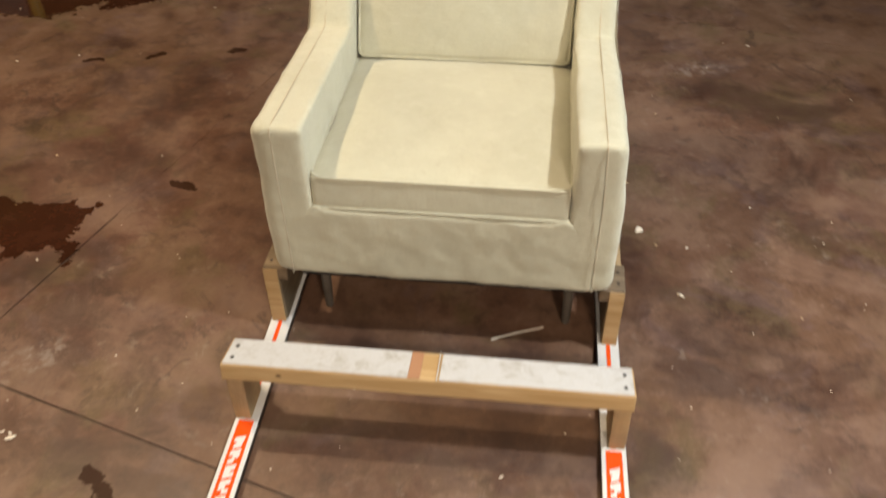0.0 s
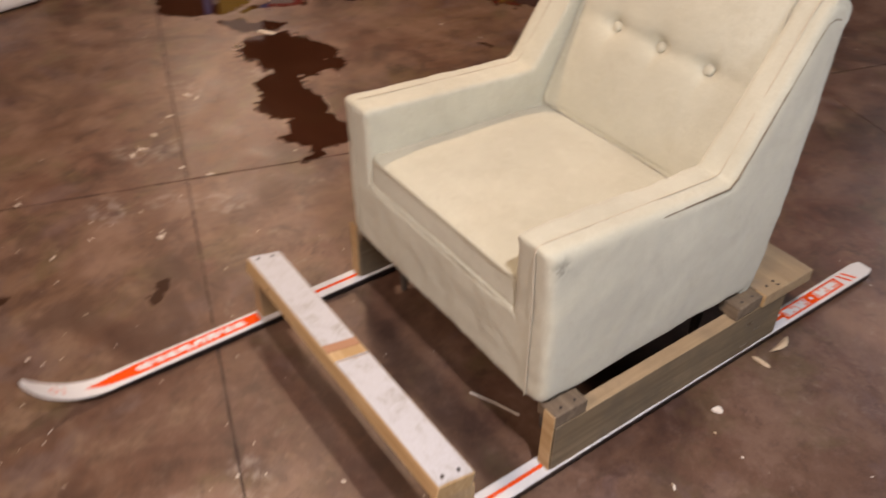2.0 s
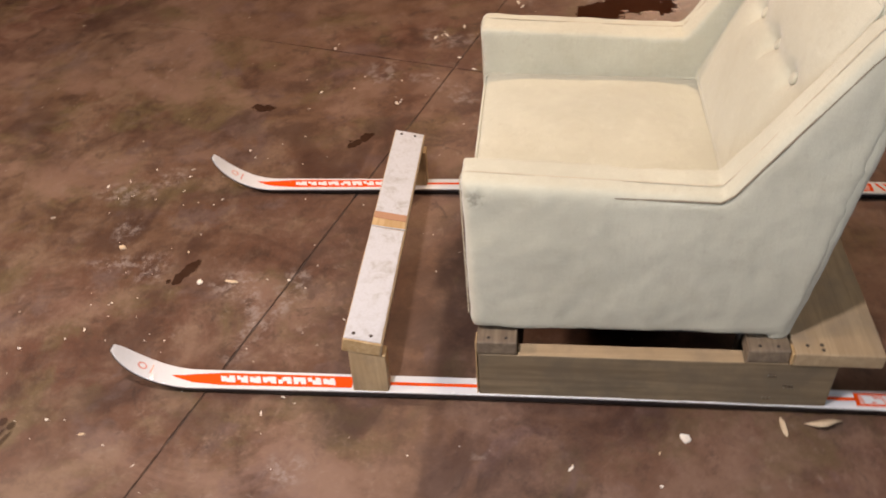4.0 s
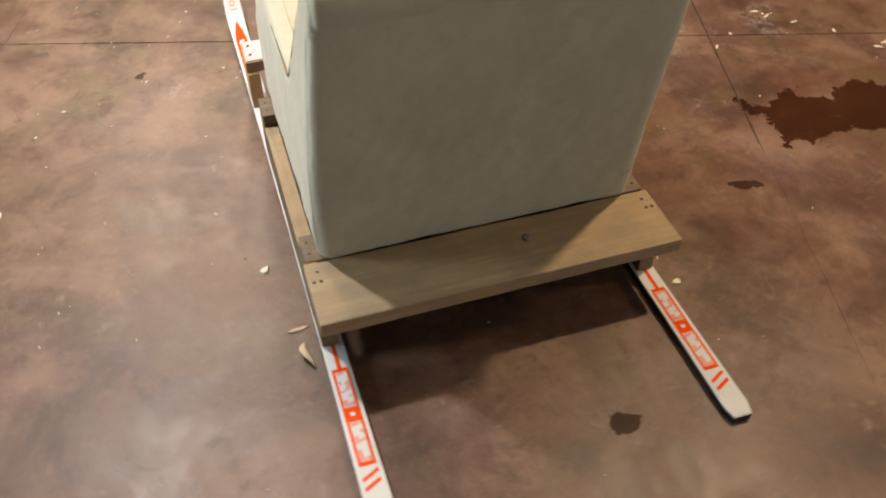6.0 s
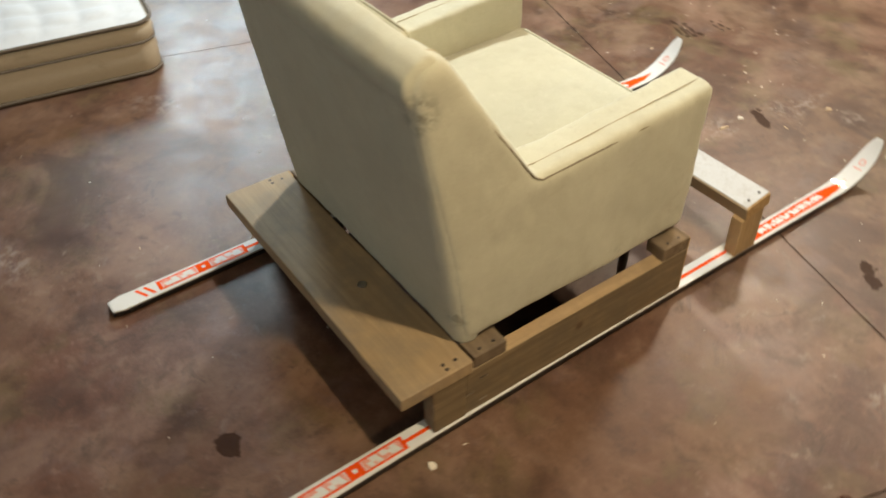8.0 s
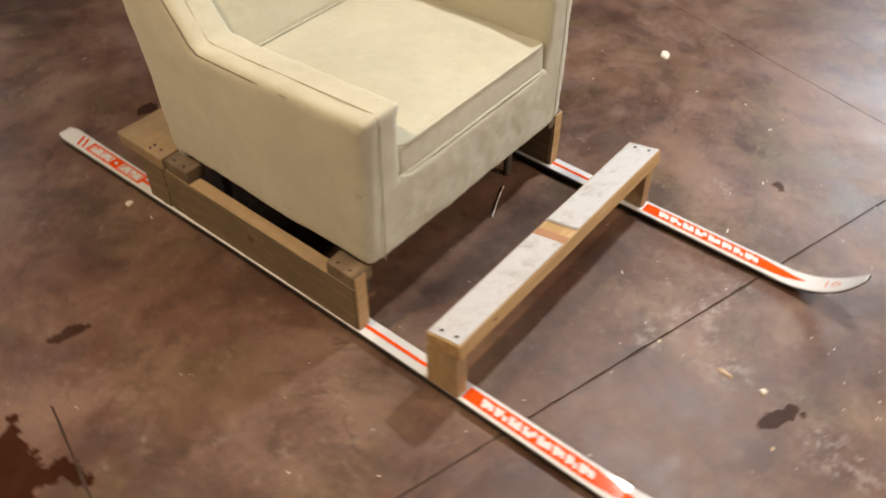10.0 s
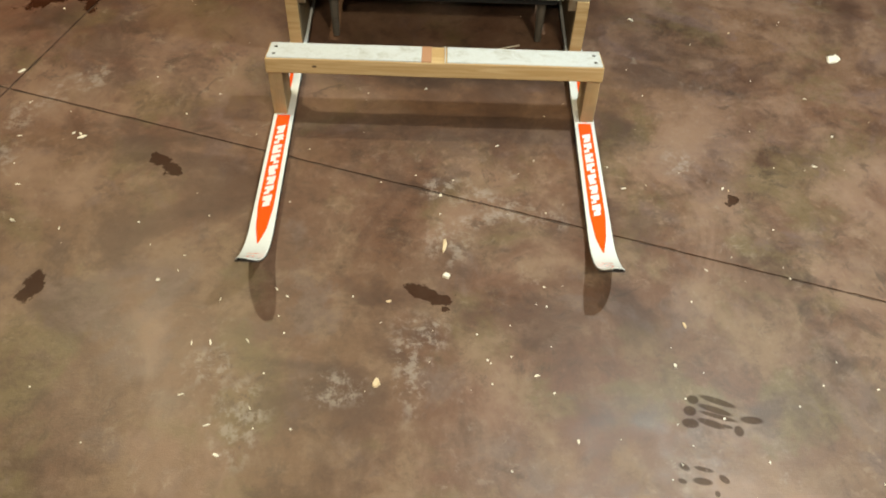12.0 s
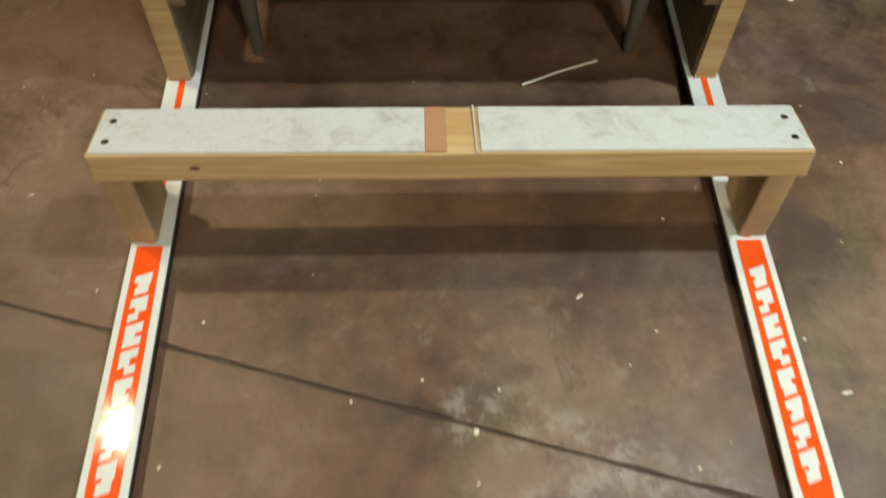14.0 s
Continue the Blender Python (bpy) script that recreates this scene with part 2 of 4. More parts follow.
def painted(name, colour, worn, rough=0.5, scale=14.0, lo=0.55, hi=0.75):
    n = Nodes(name)
    at = n.position()
    wear = n.noise(at, scale, 7, 0.72, warp=0.5)
    fine = n.noise(at, 160, 4, 0.6)
    base = n.mix(n.ramp(wear, lo, hi), colour, worn)
    base = n.mix(n.math("MULTIPLY", n.ramp(fine, 0.45, 0.75), 0.25), base, worn)
    return n.finish(base, n.ramp(fine, 0.3, 0.7, rough - min(0.06, 0.4 * rough), rough + min(0.08, 0.4 * rough)), n.bump(fine, 0.08 if rough > 0.1 else 0.015, 0.001))


# wet patches of the floor and dark spots on it: x, y, half axes, turn
PUDDLES = [
    (-1.22, 0.64, 0.13, 0.12, 30), (-1.085, 0.545, 0.03, 0.075, 18), (-1.13, 0.70, 0.06, 0.025, 20), (-1.42, 0.66, 0.17, 0.12, 10), (-1.62, 0.71, 0.12, 0.10, 0), (-1.86, 0.83, 0.26, 0.17, 20),
    (-2.22, 0.83, 0.14, 0.06, 45), (-2.62, 0.78, 0.22, 0.19, 0), (-2.38, 1.15, 0.07, 0.28, 0), (-2.35, 1.42, 0.20, 0.12, 35),
    (-1.50, 2.20, 0.20, 0.14, 25), (-1.90, 2.22, 0.36, 0.30, 10), (-2.42, 2.27, 0.50, 0.45, 10), (-2.90, 2.60, 0.60, 0.60, 0), (-2.45, 1.62, 0.13, 0.20, 0),
]
SPOTS = [
    (-0.165, 1.462, 0.044, 0.024, 10), (-0.703, -0.150, 0.034, 0.018, -40), (-0.668, -0.182, 0.026, 0.020, -20), (-0.035, -0.556, 0.042, 0.017, -25), (0.012, -0.572, 0.030, 0.018, 10),
    (-0.905, -0.56, 0.026, 0.042, -10), (-0.855, 0.855, 0.050, 0.018, -8), (-0.935, 1.695, 0.032, 0.018, 28), (-1.518, 2.552, 0.055, 0.034, 20), (-1.446, 1.585, 0.040, 0.014, 25),
    (-1.226, 1.632, 0.040, 0.014, 45), (-1.72, 2.75, 0.10, 0.06, 0), (0.73, -0.26, 0.014, 0.016, 0), (0.020, -0.602, 0.010, 0.008, 0),
]
# a boot's print: heel bars, then the lugs of the sole
TREAD = [
    (0.529, -0.815, 0.0118, 0.0104, 5), (0.518, -0.841, 0.0130, 0.0113, 3), (0.514, -0.869, 0.0173, 0.0108, -4), (0.579, -0.818, 0.0374, 0.0074, -20), (0.570, -0.838, 0.0346, 0.0074, -20), (0.574, -0.853, 0.0374, 0.0052, -17), (0.557, -0.869, 0.0283, 0.0082, -20), (0.587, -0.875, 0.0118, 0.0039, -18),
    (0.640, -0.860, 0.0228, 0.0087, -5), (0.609, -0.885, 0.0098, 0.0117, 0), (0.485, -0.964, 0.0110, 0.0065, -30), (0.522, -0.968, 0.0189, 0.0048, -14), (0.515, -0.993, 0.0189, 0.0074, -8), (0.558, -0.988, 0.0110, 0.0069, -42), (0.476, -0.993, 0.0087, 0.0052, -20), (0.539, -1.018, 0.0051, 0.0065, 0),
]
STAINS_SHADE = [  # broad, soft, old stains: damp marks and traffic, and painted shade
    (0.49, -0.02, 0.075, 0.055, 10), (-0.69, 0.14, 0.05, 0.16, 20), (-1.06, 1.30, 0.11, 0.26, -20), (-1.08, 0.95, 0.14, 0.12, 0), (0.75, 1.55, 0.10, 0.06, 30), (0.95, 0.80, 0.06, 0.11, 20),
    (-0.95, 0.30, 0.12, 0.20, 10), (0.55, -0.86, 0.05, 0.04, 0), (0.62, 0.26, 0.10, 0.14, 0), (-0.62, 1.22, 0.12, 0.20, 15), (0.87, -0.54, 0.03, 0.05, 0),
    # dark speckling round the front beam, plus the shade beneath it
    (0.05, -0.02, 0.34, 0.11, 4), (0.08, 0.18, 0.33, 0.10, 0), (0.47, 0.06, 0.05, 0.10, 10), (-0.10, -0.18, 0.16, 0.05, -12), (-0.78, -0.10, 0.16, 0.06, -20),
]
SEALER = [(0.1, -0.85, 1.3, 0.75, 5), (-1.0, -1.2, 0.7, 0.4, 20)]  # greyer, older floor sealer
WORN = [  # pale, flaked patches
    (-1.74, 0.66, 0.09, 0.05, 30), (-1.81, 0.36, 0.10, 0.04, 20), (-1.44, 0.03, 0.10, 0.05, 30), (-1.15, -0.15, 0.09, 0.06, 10), (-1.08, 0.05, 0.13, 0.035, 60),
    (0.02, -0.226, 0.07, 0.035, 0), (0.16, -0.30, 0.06, 0.04, 20), (0.03, -0.40, 0.05, 0.07, 0), (-0.97, 0.16, 0.07, 0.05, 40), (0.77, 1.70, 0.12, 0.05, 10), (-1.40, 0.10, 0.05, 0.10, 20),
    (0.12, -0.268, 0.11, 0.035, -16), (0.24, -0.315, 0.08, 0.03, -16), (0.10, -0.34, 0.06, 0.03, 10), (1.30, 1.05, 0.10, 0.06, 30), (0.62, -0.12, 0.05, 0.04, 0),
    (-0.39, -0.88, 0.051, 0.094, 0), (-0.05, -0.75, 0.037, 0.123, 5), (-0.20, -0.81, 0.061, 0.044, 10), (-0.47, -0.76, 0.047, 0.051, 0), (-0.02, -0.66, 0.047, 0.044, 0),
]
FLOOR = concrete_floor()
FABRIC = fabric()
# dark brown stands for the shade inside the side crease
CREASE = painted("crease_shade", (0.20, 0.165, 0.115), (0.14, 0.115, 0.08), 0.95, 60)
# seam tan, darkened to carry the groove's shade
SEAM = painted("seam_shade", (0.47, 0.41, 0.30), (0.36, 0.30, 0.21), 0.95, 60)
PINE_X = timber("raw_pine", (0.52, 0.36, 0.19), (0.40, 0.25, 0.11), 0)
PINE_Z = timber("raw_pine_upright", (0.50, 0.35, 0.195), (0.38, 0.25, 0.125), 2, 0.65, (0.26, 0.19, 0.12))
KNOT = painted("wood_knot", (0.11, 0.06, 0.03), (0.16, 0.09, 0.04), 0.6, 60)
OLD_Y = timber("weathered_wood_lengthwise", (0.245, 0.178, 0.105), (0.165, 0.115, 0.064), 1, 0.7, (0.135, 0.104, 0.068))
PALE_Y = timber("pale_edge_wood", (0.47, 0.335, 0.195), (0.37, 0.255, 0.14), 1, 0.65, (0.27, 0.195, 0.12))
BLOCK_WOOD = timber("grimy_block_wood", (0.25, 0.185, 0.12), (0.15, 0.105, 0.066), 0, 0.7, (0.115, 0.088, 0.064))
OLD_X = timber("weathered_wood_crosswise", (0.43, 0.31, 0.18), (0.33, 0.23, 0.13), 0, 0.6, (0.25, 0.195, 0.135))
WHITE_PAINT = painted("white_paint", (0.50, 0.515, 0.53), (0.35, 0.335, 0.31), 0.72, 22, 0.46, 0.74)
RUST_PAINT = painted("rust_brown_paint", (0.38, 0.19, 0.105), (0.46, 0.31, 0.19), 0.6, 40)
SKI_WHITE = painted("ski_white", (0.66, 0.67, 0.665), (0.55, 0.54, 0.515), 0.055, 30, 0.6, 0.9)
SKI_ORANGE = painted("ski_orange", (0.83, 0.085, 0.012), (0.72, 0.10, 0.03), 0.06, 30, 0.6, 0.9)
SKI_PINK = painted("ski_faded_red", (0.72, 0.30, 0.24), (0.74, 0.46, 0.42), 0.25, 60, 0.45, 0.7)
SKI_BLACK = painted("ski_black", (0.012, 0.012, 0.013), (0.03, 0.028, 0.026), 0.4, 20)
BLACK_CLOTH = painted("black_dust_cloth", (0.010, 0.010, 0.011), (0.018, 0.017, 0.016), 0.9, 30)
STEEL = Nodes("dull_steel").finish((0.36, 0.33, 0.28), 0.38, metal=1.0)
DARK_STEEL = Nodes("dark_screw").finish((0.06, 0.05, 0.045), 0.5, metal=0.8)
WALL = painted("dim_plaster", (0.14, 0.115, 0.095), (0.11, 0.09, 0.075), 0.85, 2.0)
CEILING = painted("dark_ceiling", (0.13, 0.12, 0.11), (0.10, 0.093, 0.086), 0.9, 2.0)
CHIP = painted("pale_chip", (0.72, 0.66, 0.56), (0.55, 0.45, 0.33), 0.7, 30)
FOAM = painted("yellowish_foam", (0.52, 0.40, 0.16), (0.36, 0.26, 0.10), 0.9, 40)
SPLINTER = painted("wood_splinter", (0.60, 0.46, 0.30), (0.32, 0.21, 0.12), 0.7, 30)
TICKING = painted("mattress_quilt", (0.62, 0.635, 0.65), (0.50, 0.505, 0.51), 0.85, 9, 0.5, 0.8)
BORDER = painted("mattress_border", (0.40, 0.33, 0.24), (0.33, 0.27, 0.19), 0.85, 12)
TAPE = painted("mattress_tape", (0.12, 0.095, 0.07), (0.09, 0.07, 0.05), 0.85, 12)


def plastic(name, colour):
    return painted(name, colour, tuple(0.8 * c for c in colour), 0.35, 12, 0.6, 0.95)


YELLOW, BLUE, RED, WHITE = (plastic("yellow_plastic", (0.80, 0.52, 0.03)), plastic("blue_plastic", (0.10, 0.22, 0.62)),
                            plastic("red_plastic", (0.66, 0.03, 0.03)), plastic("white_plastic", (0.75, 0.74, 0.72)))
WHITE_CLOTH = painted("white_cloth", (0.72, 0.70, 0.66), (0.6, 0.57, 0.52), 0.9, 9)
PURPLE = plastic("purple_plastic", (0.045, 0.02, 0.07))
LEG_WOOD = painted("dark_leg_wood", (0.10, 0.085, 0.07), (0.06, 0.05, 0.04), 0.5, 30)
DARK_PLASTIC = plastic("dark_plastic", (0.03, 0.026, 0.035))
TOY_YELLOW = plastic("mustard_plastic", (0.50, 0.36, 0.03))


# ---- building helpers ----
def thing(name, label, category, at=(0, 0, 0), turn=0.0, group=""):
    ob = tagged(new(name), label, category, group)
    ob.matrix_basis = pose(*at, 0, 0, turn)
    return ob


def part(name, bm, material, parent=None, label="", smooth=True, weighted=True):
    """Links a bmesh as one mesh object under a thing or a part, in the parent's own axes."""
    me = bpy.data.meshes.new(name)
    bm.to_mesh(me)
    bm.free()
    me.materials.append(material)
    for p in me.polygons:
        p.use_smooth = smooth
    ob = new(name, me)
    if parent:
        ob.parent = parent
    if label:
        ob["label"] = label
    if smooth and weighted:
        ob.modifiers.new("normals", "WEIGHTED_NORMAL")
    return ob


def box(x0, x1, y0, y1, z0, z1, bevel=0.0, segments=2, bm=None):
    bm = bm or bmesh.new()
    made = bmesh.ops.create_cube(bm, size=1)["verts"]
    for v in made:
        v.co = Vector((x0 + (v.co.x + 0.5) * (x1 - x0), y0 + (v.co.y + 0.5) * (y1 - y0), z0 + (v.co.z + 0.5) * (z1 - z0)))
    if bevel:
        edges = list({e for v in made for e in v.link_edges})
        bmesh.ops.bevel(bm, geom=edges, offset=bevel, segments=segments, affect="EDGES", profile=0.6)
    return bm


def worn_box(x0, x1, y0, y1, z0, z1, bevel=0.003, cuts=7, rough=0.0012, seed=0.0):
    """A sawn board with slightly uneven faces and worn arrises."""
    bm = box(x0, x1, y0, y1, z0, z1, bevel, 2)
    span = {"x": x1 - x0, "y": y1 - y0, "z": z1 - z0}
    long_edges = [e for e in bm.edges if e.calc_length() > 0.5 * max(span.values())]
    bmesh.ops.subdivide_edges(bm, edges=long_edges, cuts=cuts, use_grid_fill=True)
    for v in bm.verts:
        v.co += rough * noise.noise_vector(v.co * 9 + Vector((seed, 3 * seed, 0)))
    return bm


def rod(points, radius, sides=8, bm=None, closed=False, taper=None):
    """A round bar along points."""
    bm = bm or bmesh.new()
    rings, count = [], len(points)
    for i, p in enumerate(points):
        p = Vector(p)
        a = Vector(points[i - 1]) if (i or closed) else p
        b = Vector(points[(i + 1) % count]) if (i < count - 1 or closed) else p
        d = (b - a).normalized()
        u = d.orthogonal().normalized() if i == 0 else (last - d * last.dot(d)).normalized()
        last = u
        w = d.cross(u)
        r = radius if taper is None else radius + (taper - radius) * i / (count - 1)
        rings.append([bm.verts.new(p + r * (math.cos(k * math.tau / sides) * u + math.sin(k * math.tau / sides) * w)) for k in range(sides)])
    for i in range(count if closed else count - 1):
        a, b = rings[i], rings[(i + 1) % count]
        for k in range(sides):
            bm.faces.new((a[k], a[(k + 1) % sides], b[(k + 1) % sides], b[k]))
    if not closed:
        bm.faces.new(list(reversed(rings[0])))
        bm.faces.new(rings[-1])
    return bm


def disc(x, y, z, radius, height, sides=20, bm=None, dome=0.0):
    bm = bm or bmesh.new()
    levels = [(radius, 0), (radius, height * 0.7), (radius * 0.86, height)] + ([(radius * 0.5, height + dome * 0.7)] if dome else [])
    rings = [[bm.verts.new((x + r * math.cos(k * math.tau / sides), y + r * math.sin(k * math.tau / sides), z + h)) for k in range(sides)] for r, h in levels]
    for a, b in zip(rings, rings[1:]):
        for k in range(sides):
            bm.faces.new((a[k], a[(k + 1) % sides], b[(k + 1) % sides], b[k]))
    bm.faces.new(rings[-1])
    bm.faces.new(list(reversed(rings[0])))
    return bm


def soften(ob, voxel, rounds, puff=0.0):
    """Turns a blocked-out padding into a soft, slightly uneven one."""
    for m in list(ob.modifiers):
        ob.modifiers.remove(m)
    r = ob.modifiers.new("cloth", "REMESH")
    r.mode, r.voxel_size, r.use_smooth_shade = "VOXEL", voxel, True
    s = ob.modifiers.new("soft", "SMOOTH")
    s.factor, s.iterations = 0.5, rounds
    if puff:
        d = ob.modifiers.new("uneven", "DISPLACE")
        tex = bpy.data.textures.get("padding") or bpy.data.textures.new("padding", "CLOUDS")
        tex.noise_scale, tex.noise_depth = 0.14, 2
        d.texture, d.strength, d.mid_level, d.texture_coords = tex, puff, 0.5, "GLOBAL"
        e = ob.modifiers.new("wrinkled", "DISPLACE")
        tex = bpy.data.textures.get("cloth") or bpy.data.textures.new("cloth", "CLOUDS")
        tex.noise_scale, tex.noise_depth = 0.035, 2
        e.texture, e.strength, e.mid_level, e.texture_coords = tex, 0.0016, 0.5, "GLOBAL"
    return ob


def prism(outline, x0, x1):
    """A flat outline in y and z, drawn out along x."""
    bm = bmesh.new()
    a = [bm.verts.new((x0, y, z)) for y, z in outline]
    b = [bm.verts.new((x1, y, z)) for y, z in outline]
    count = len(outline)
    bm.faces.new(a)
    bm.faces.new(list(reversed(b)))
    for i in range(count):
        bm.faces.new((a[i], b[i], b[(i + 1) % count], a[(i + 1) % count]))
    bmesh.ops.recalc_face_normals(bm, faces=bm.faces)
    return bm


# ---- the hall: floor slabs, walls, ceiling ----
SLAB, JOINT, HALF = 2.45, 0.0046, 5
hall_floor = tagged(part("floor", box(-14, 14, -14, 14, -0.30, -0.0035), painted("joint_dirt", (0.050, 0.030, 0.022), (0.115, 0.080, 0.060), 0.9, 25, 0.48, 0.66), smooth=False),
                    "worn brown concrete floor with sawn joints", "floor", kind="structure")
for name, x0, x1, y0, y1 in (("wall_north", -12.2, 12.2, 11.0, 11.2), ("wall_south", -12.2, 12.2, -11.2, -11.0),
                             ("wall_east", 11.0, 11.2, -11.0, 11.0), ("wall_west", -11.2, -11.0, -11.0, 11.0)):
    tagged(part(name, box(x0, x1, y0, y1, -0.01, 4.0), WALL, smooth=False), "dim brown plastered hall wall", "wall", kind="structure")
tagged(part("ceiling", box(-12.2, 12.2, -11.2, 11.2, 4.0, 4.2), CEILING, smooth=False), "pale hall ceiling", "ceiling", kind="structure")


def lamp_fixture(x, y, z, watts, width, colour, tilt, heading):
    # housing added round each light, out of view
    top = thing("unseen_lamp", "unseen round metal pendant lamp, added to hold a light", "lamp", (x, y, z), group="ceiling lamps")
    glow = Nodes("lamp_glow")
    glow.bsdf.inputs["Emission Color"].default_value = (*colour, 1)
    glow.bsdf.inputs["Emission Strength"].default_value = 8
    r = width / 2
    head = pose(0, 0, 0, 0, tilt, heading)
    hang = head @ Vector((0, 0, 0.14))
    part("cord", rod([tuple(hang), (hang.x, hang.y, 3.99 - z)], 0.006), DARK_PLASTIC, top)
    bm = bmesh.new()
    rings = [[bm.verts.new((a * math.cos(k * math.tau / 24), a * math.sin(k * math.tau / 24), h)) for k in range(24)]
             for a, h in ((r + 0.06, -0.03), (r + 0.03, 0.02), (0.06, 0.12), (0.02, 0.15))]
    for a, b in zip(rings, rings[1:]):
        for k in range(24):
            bm.faces.new((a[k], a[(k + 1) % 24], b[(k + 1) % 24], b[k]))
    part("shade", bm, STEEL, top).matrix_basis = head
    part("diffuser", disc(0, 0, 0.0, r, 0.012, 24), glow.finish((0.8, 0.8, 0.8), 0.5), top, "glowing lamp glass").matrix_basis = head


for lamp in LAMPS:
    lamp_fixture(*lamp)


# ---- the sled: skis, beam, rails, boards ----
sled = thing("ski_sled", "home-made sled of two white and orange skis and sawn lumber", "sled", (-0.0154, 0.0052, 0), -0.44)
SKI_X, SKI_TOP, SKI_HALF, BEND_Y, BEND_R, BEND_MAX = 0.407, 0.025, 0.0275, -0.400, 0.200, radians(62)
TAIL_Y = 1.530


def ski_at(s):
    """The middle line of a ski's top by its length s from the tail: y, z and the slope."""
    straight = TAIL_Y - BEND_Y
    if s <= straight:
        u = s / straight
        return TAIL_Y - s, SKI_TOP + 0.006 * math.sin(math.pi * u) - 0.003, 0.0
    a = (s - straight) / BEND_R
    return BEND_Y - BEND_R * math.sin(a), SKI_TOP - 0.003 + BEND_R * (1 - math.cos(a)), a


SKI_LENGTH = TAIL_Y - BEND_Y + BEND_R * BEND_MAX


def ski_half(s):
    """Half the width of a ski: narrow at the tail, waisted, pointed at the tip."""
    u = s / SKI_LENGTH
    w = SKI_HALF * (0.90 + 0.22 * (u - 0.45) ** 2 / 0.3)
    tip = SKI_LENGTH - s
    if tip < 0.13:
        w *= math.sqrt(max(0.0, 1 - ((0.13 - tip) / 0.135) ** 2.4))
    if s < 0.03:
        w *= 0.72 + 0.28 * s / 0.03
    return w


def ski_loft(lift, drop, narrow, tip_drop):
    bm = bmesh.new()
    rings = []
    steps = [0, 0.008, 0.03] + [0.08 * i for i in range(1, 24)] + [TAIL_Y - BEND_Y + BEND_R * BEND_MAX * k / 22 for k in range(23)]
    for s in steps:
        y, z, a = ski_at(s)
        up = Vector((0, math.sin(a), math.cos(a)))
        w, mid = ski_half(s) * narrow, Vector((0, y, z))
        row = []
        for fx, fz in ((-1, 0.2), (-0.94, 0.0), (0.94, 0.0), (1, 0.2), (1, 1), (-1, 1)):
            deep = drop + (tip_drop - drop) * min(1.0, max(0.0, (s - 1.75) / 0.3))
            row.append(bm.verts.new(mid + Vector((fx * w, 0, 0)) + up * (lift - fz * deep)))
        rings.append(row)
    for a, b in zip(rings, rings[1:]):
        for k in range(6):
            bm.faces.new((a[k], a[(k + 1) % 6], b[(k + 1) % 6], b[k]))
    bm.faces.new(rings[0])
    bm.faces.new(list(reversed(rings[-1])))
    bmesh.ops.recalc_face_normals(bm, faces=bm.faces)
    return bm


def on_ski(shapes, lift=0.0006, skew=0.0):
    """Flat printed shapes on a ski: each from y0 to y1, with its left and right border at either end."""
    bm = bmesh.new()
    for y0, y1, l0, r0, l1, r1 in shapes:
        count = max(1, int(abs(y1 - y0) / 0.02))
        rows = []
        for i in range(count + 1):
            f = i / count
            row = []
            for x in (l0 + f * (l1 - l0), r0 + f * (r1 - r0)):
                want = y0 + f * (y1 - y0) + skew * x
                s = TAIL_Y - want
                if want < BEND_Y:
                    s = TAIL_Y - BEND_Y + BEND_R * math.asin(min(1, (BEND_Y - want) / BEND_R))
                y, z, a = ski_at(s)
                row.append(bm.verts.new(Vector((x, y, z)) + lift * Vector((0, math.sin(a), math.cos(a)))))
            rows.append(row)
        for a, b in zip(rows, rows[1:]):
            bm.faces.new((a[0], b[0], b[1], a[1]))
    bmesh.ops.recalc_face_normals(bm, faces=bm.faces)
    for f in bm.faces:
        if f.normal.z < 0:
            f.normal_flip()
    return bm


def bars(y0, y1, count, half, seed=3):
    """A row of plain notched bars that stands for lettering."""
    rng = random.Random(seed)
    made, at = [], y0
    widths = [rng.uniform(0.85, 1.15) for _ in range(count)]
    unit = (y1 - y0) / sum(widths)
    for w in widths:
        a, b = at + 0.07 * unit, at + (w - 0.07) * unit
        at += w * unit
        c, d = a + (b - a) * rng.uniform(0.35, 0.45), a + (b - a) * rng.uniform(0.58, 0.68)
        cut = rng.choice(((-half, half * 0.25), (-half * 0.3, half), (-half * 0.95, half * 0.45), (-half * 0.5, half * 0.95)))
        end = rng.choice(((-half, half), (-half, half * 0.2), (-half * 0.2, half), (-half * 0.8, half * 0.8)))
        made += [(a, c, -half, half, -half, half), (c, d, *cut, *cut), (d, b, *end, *end)]
    return made


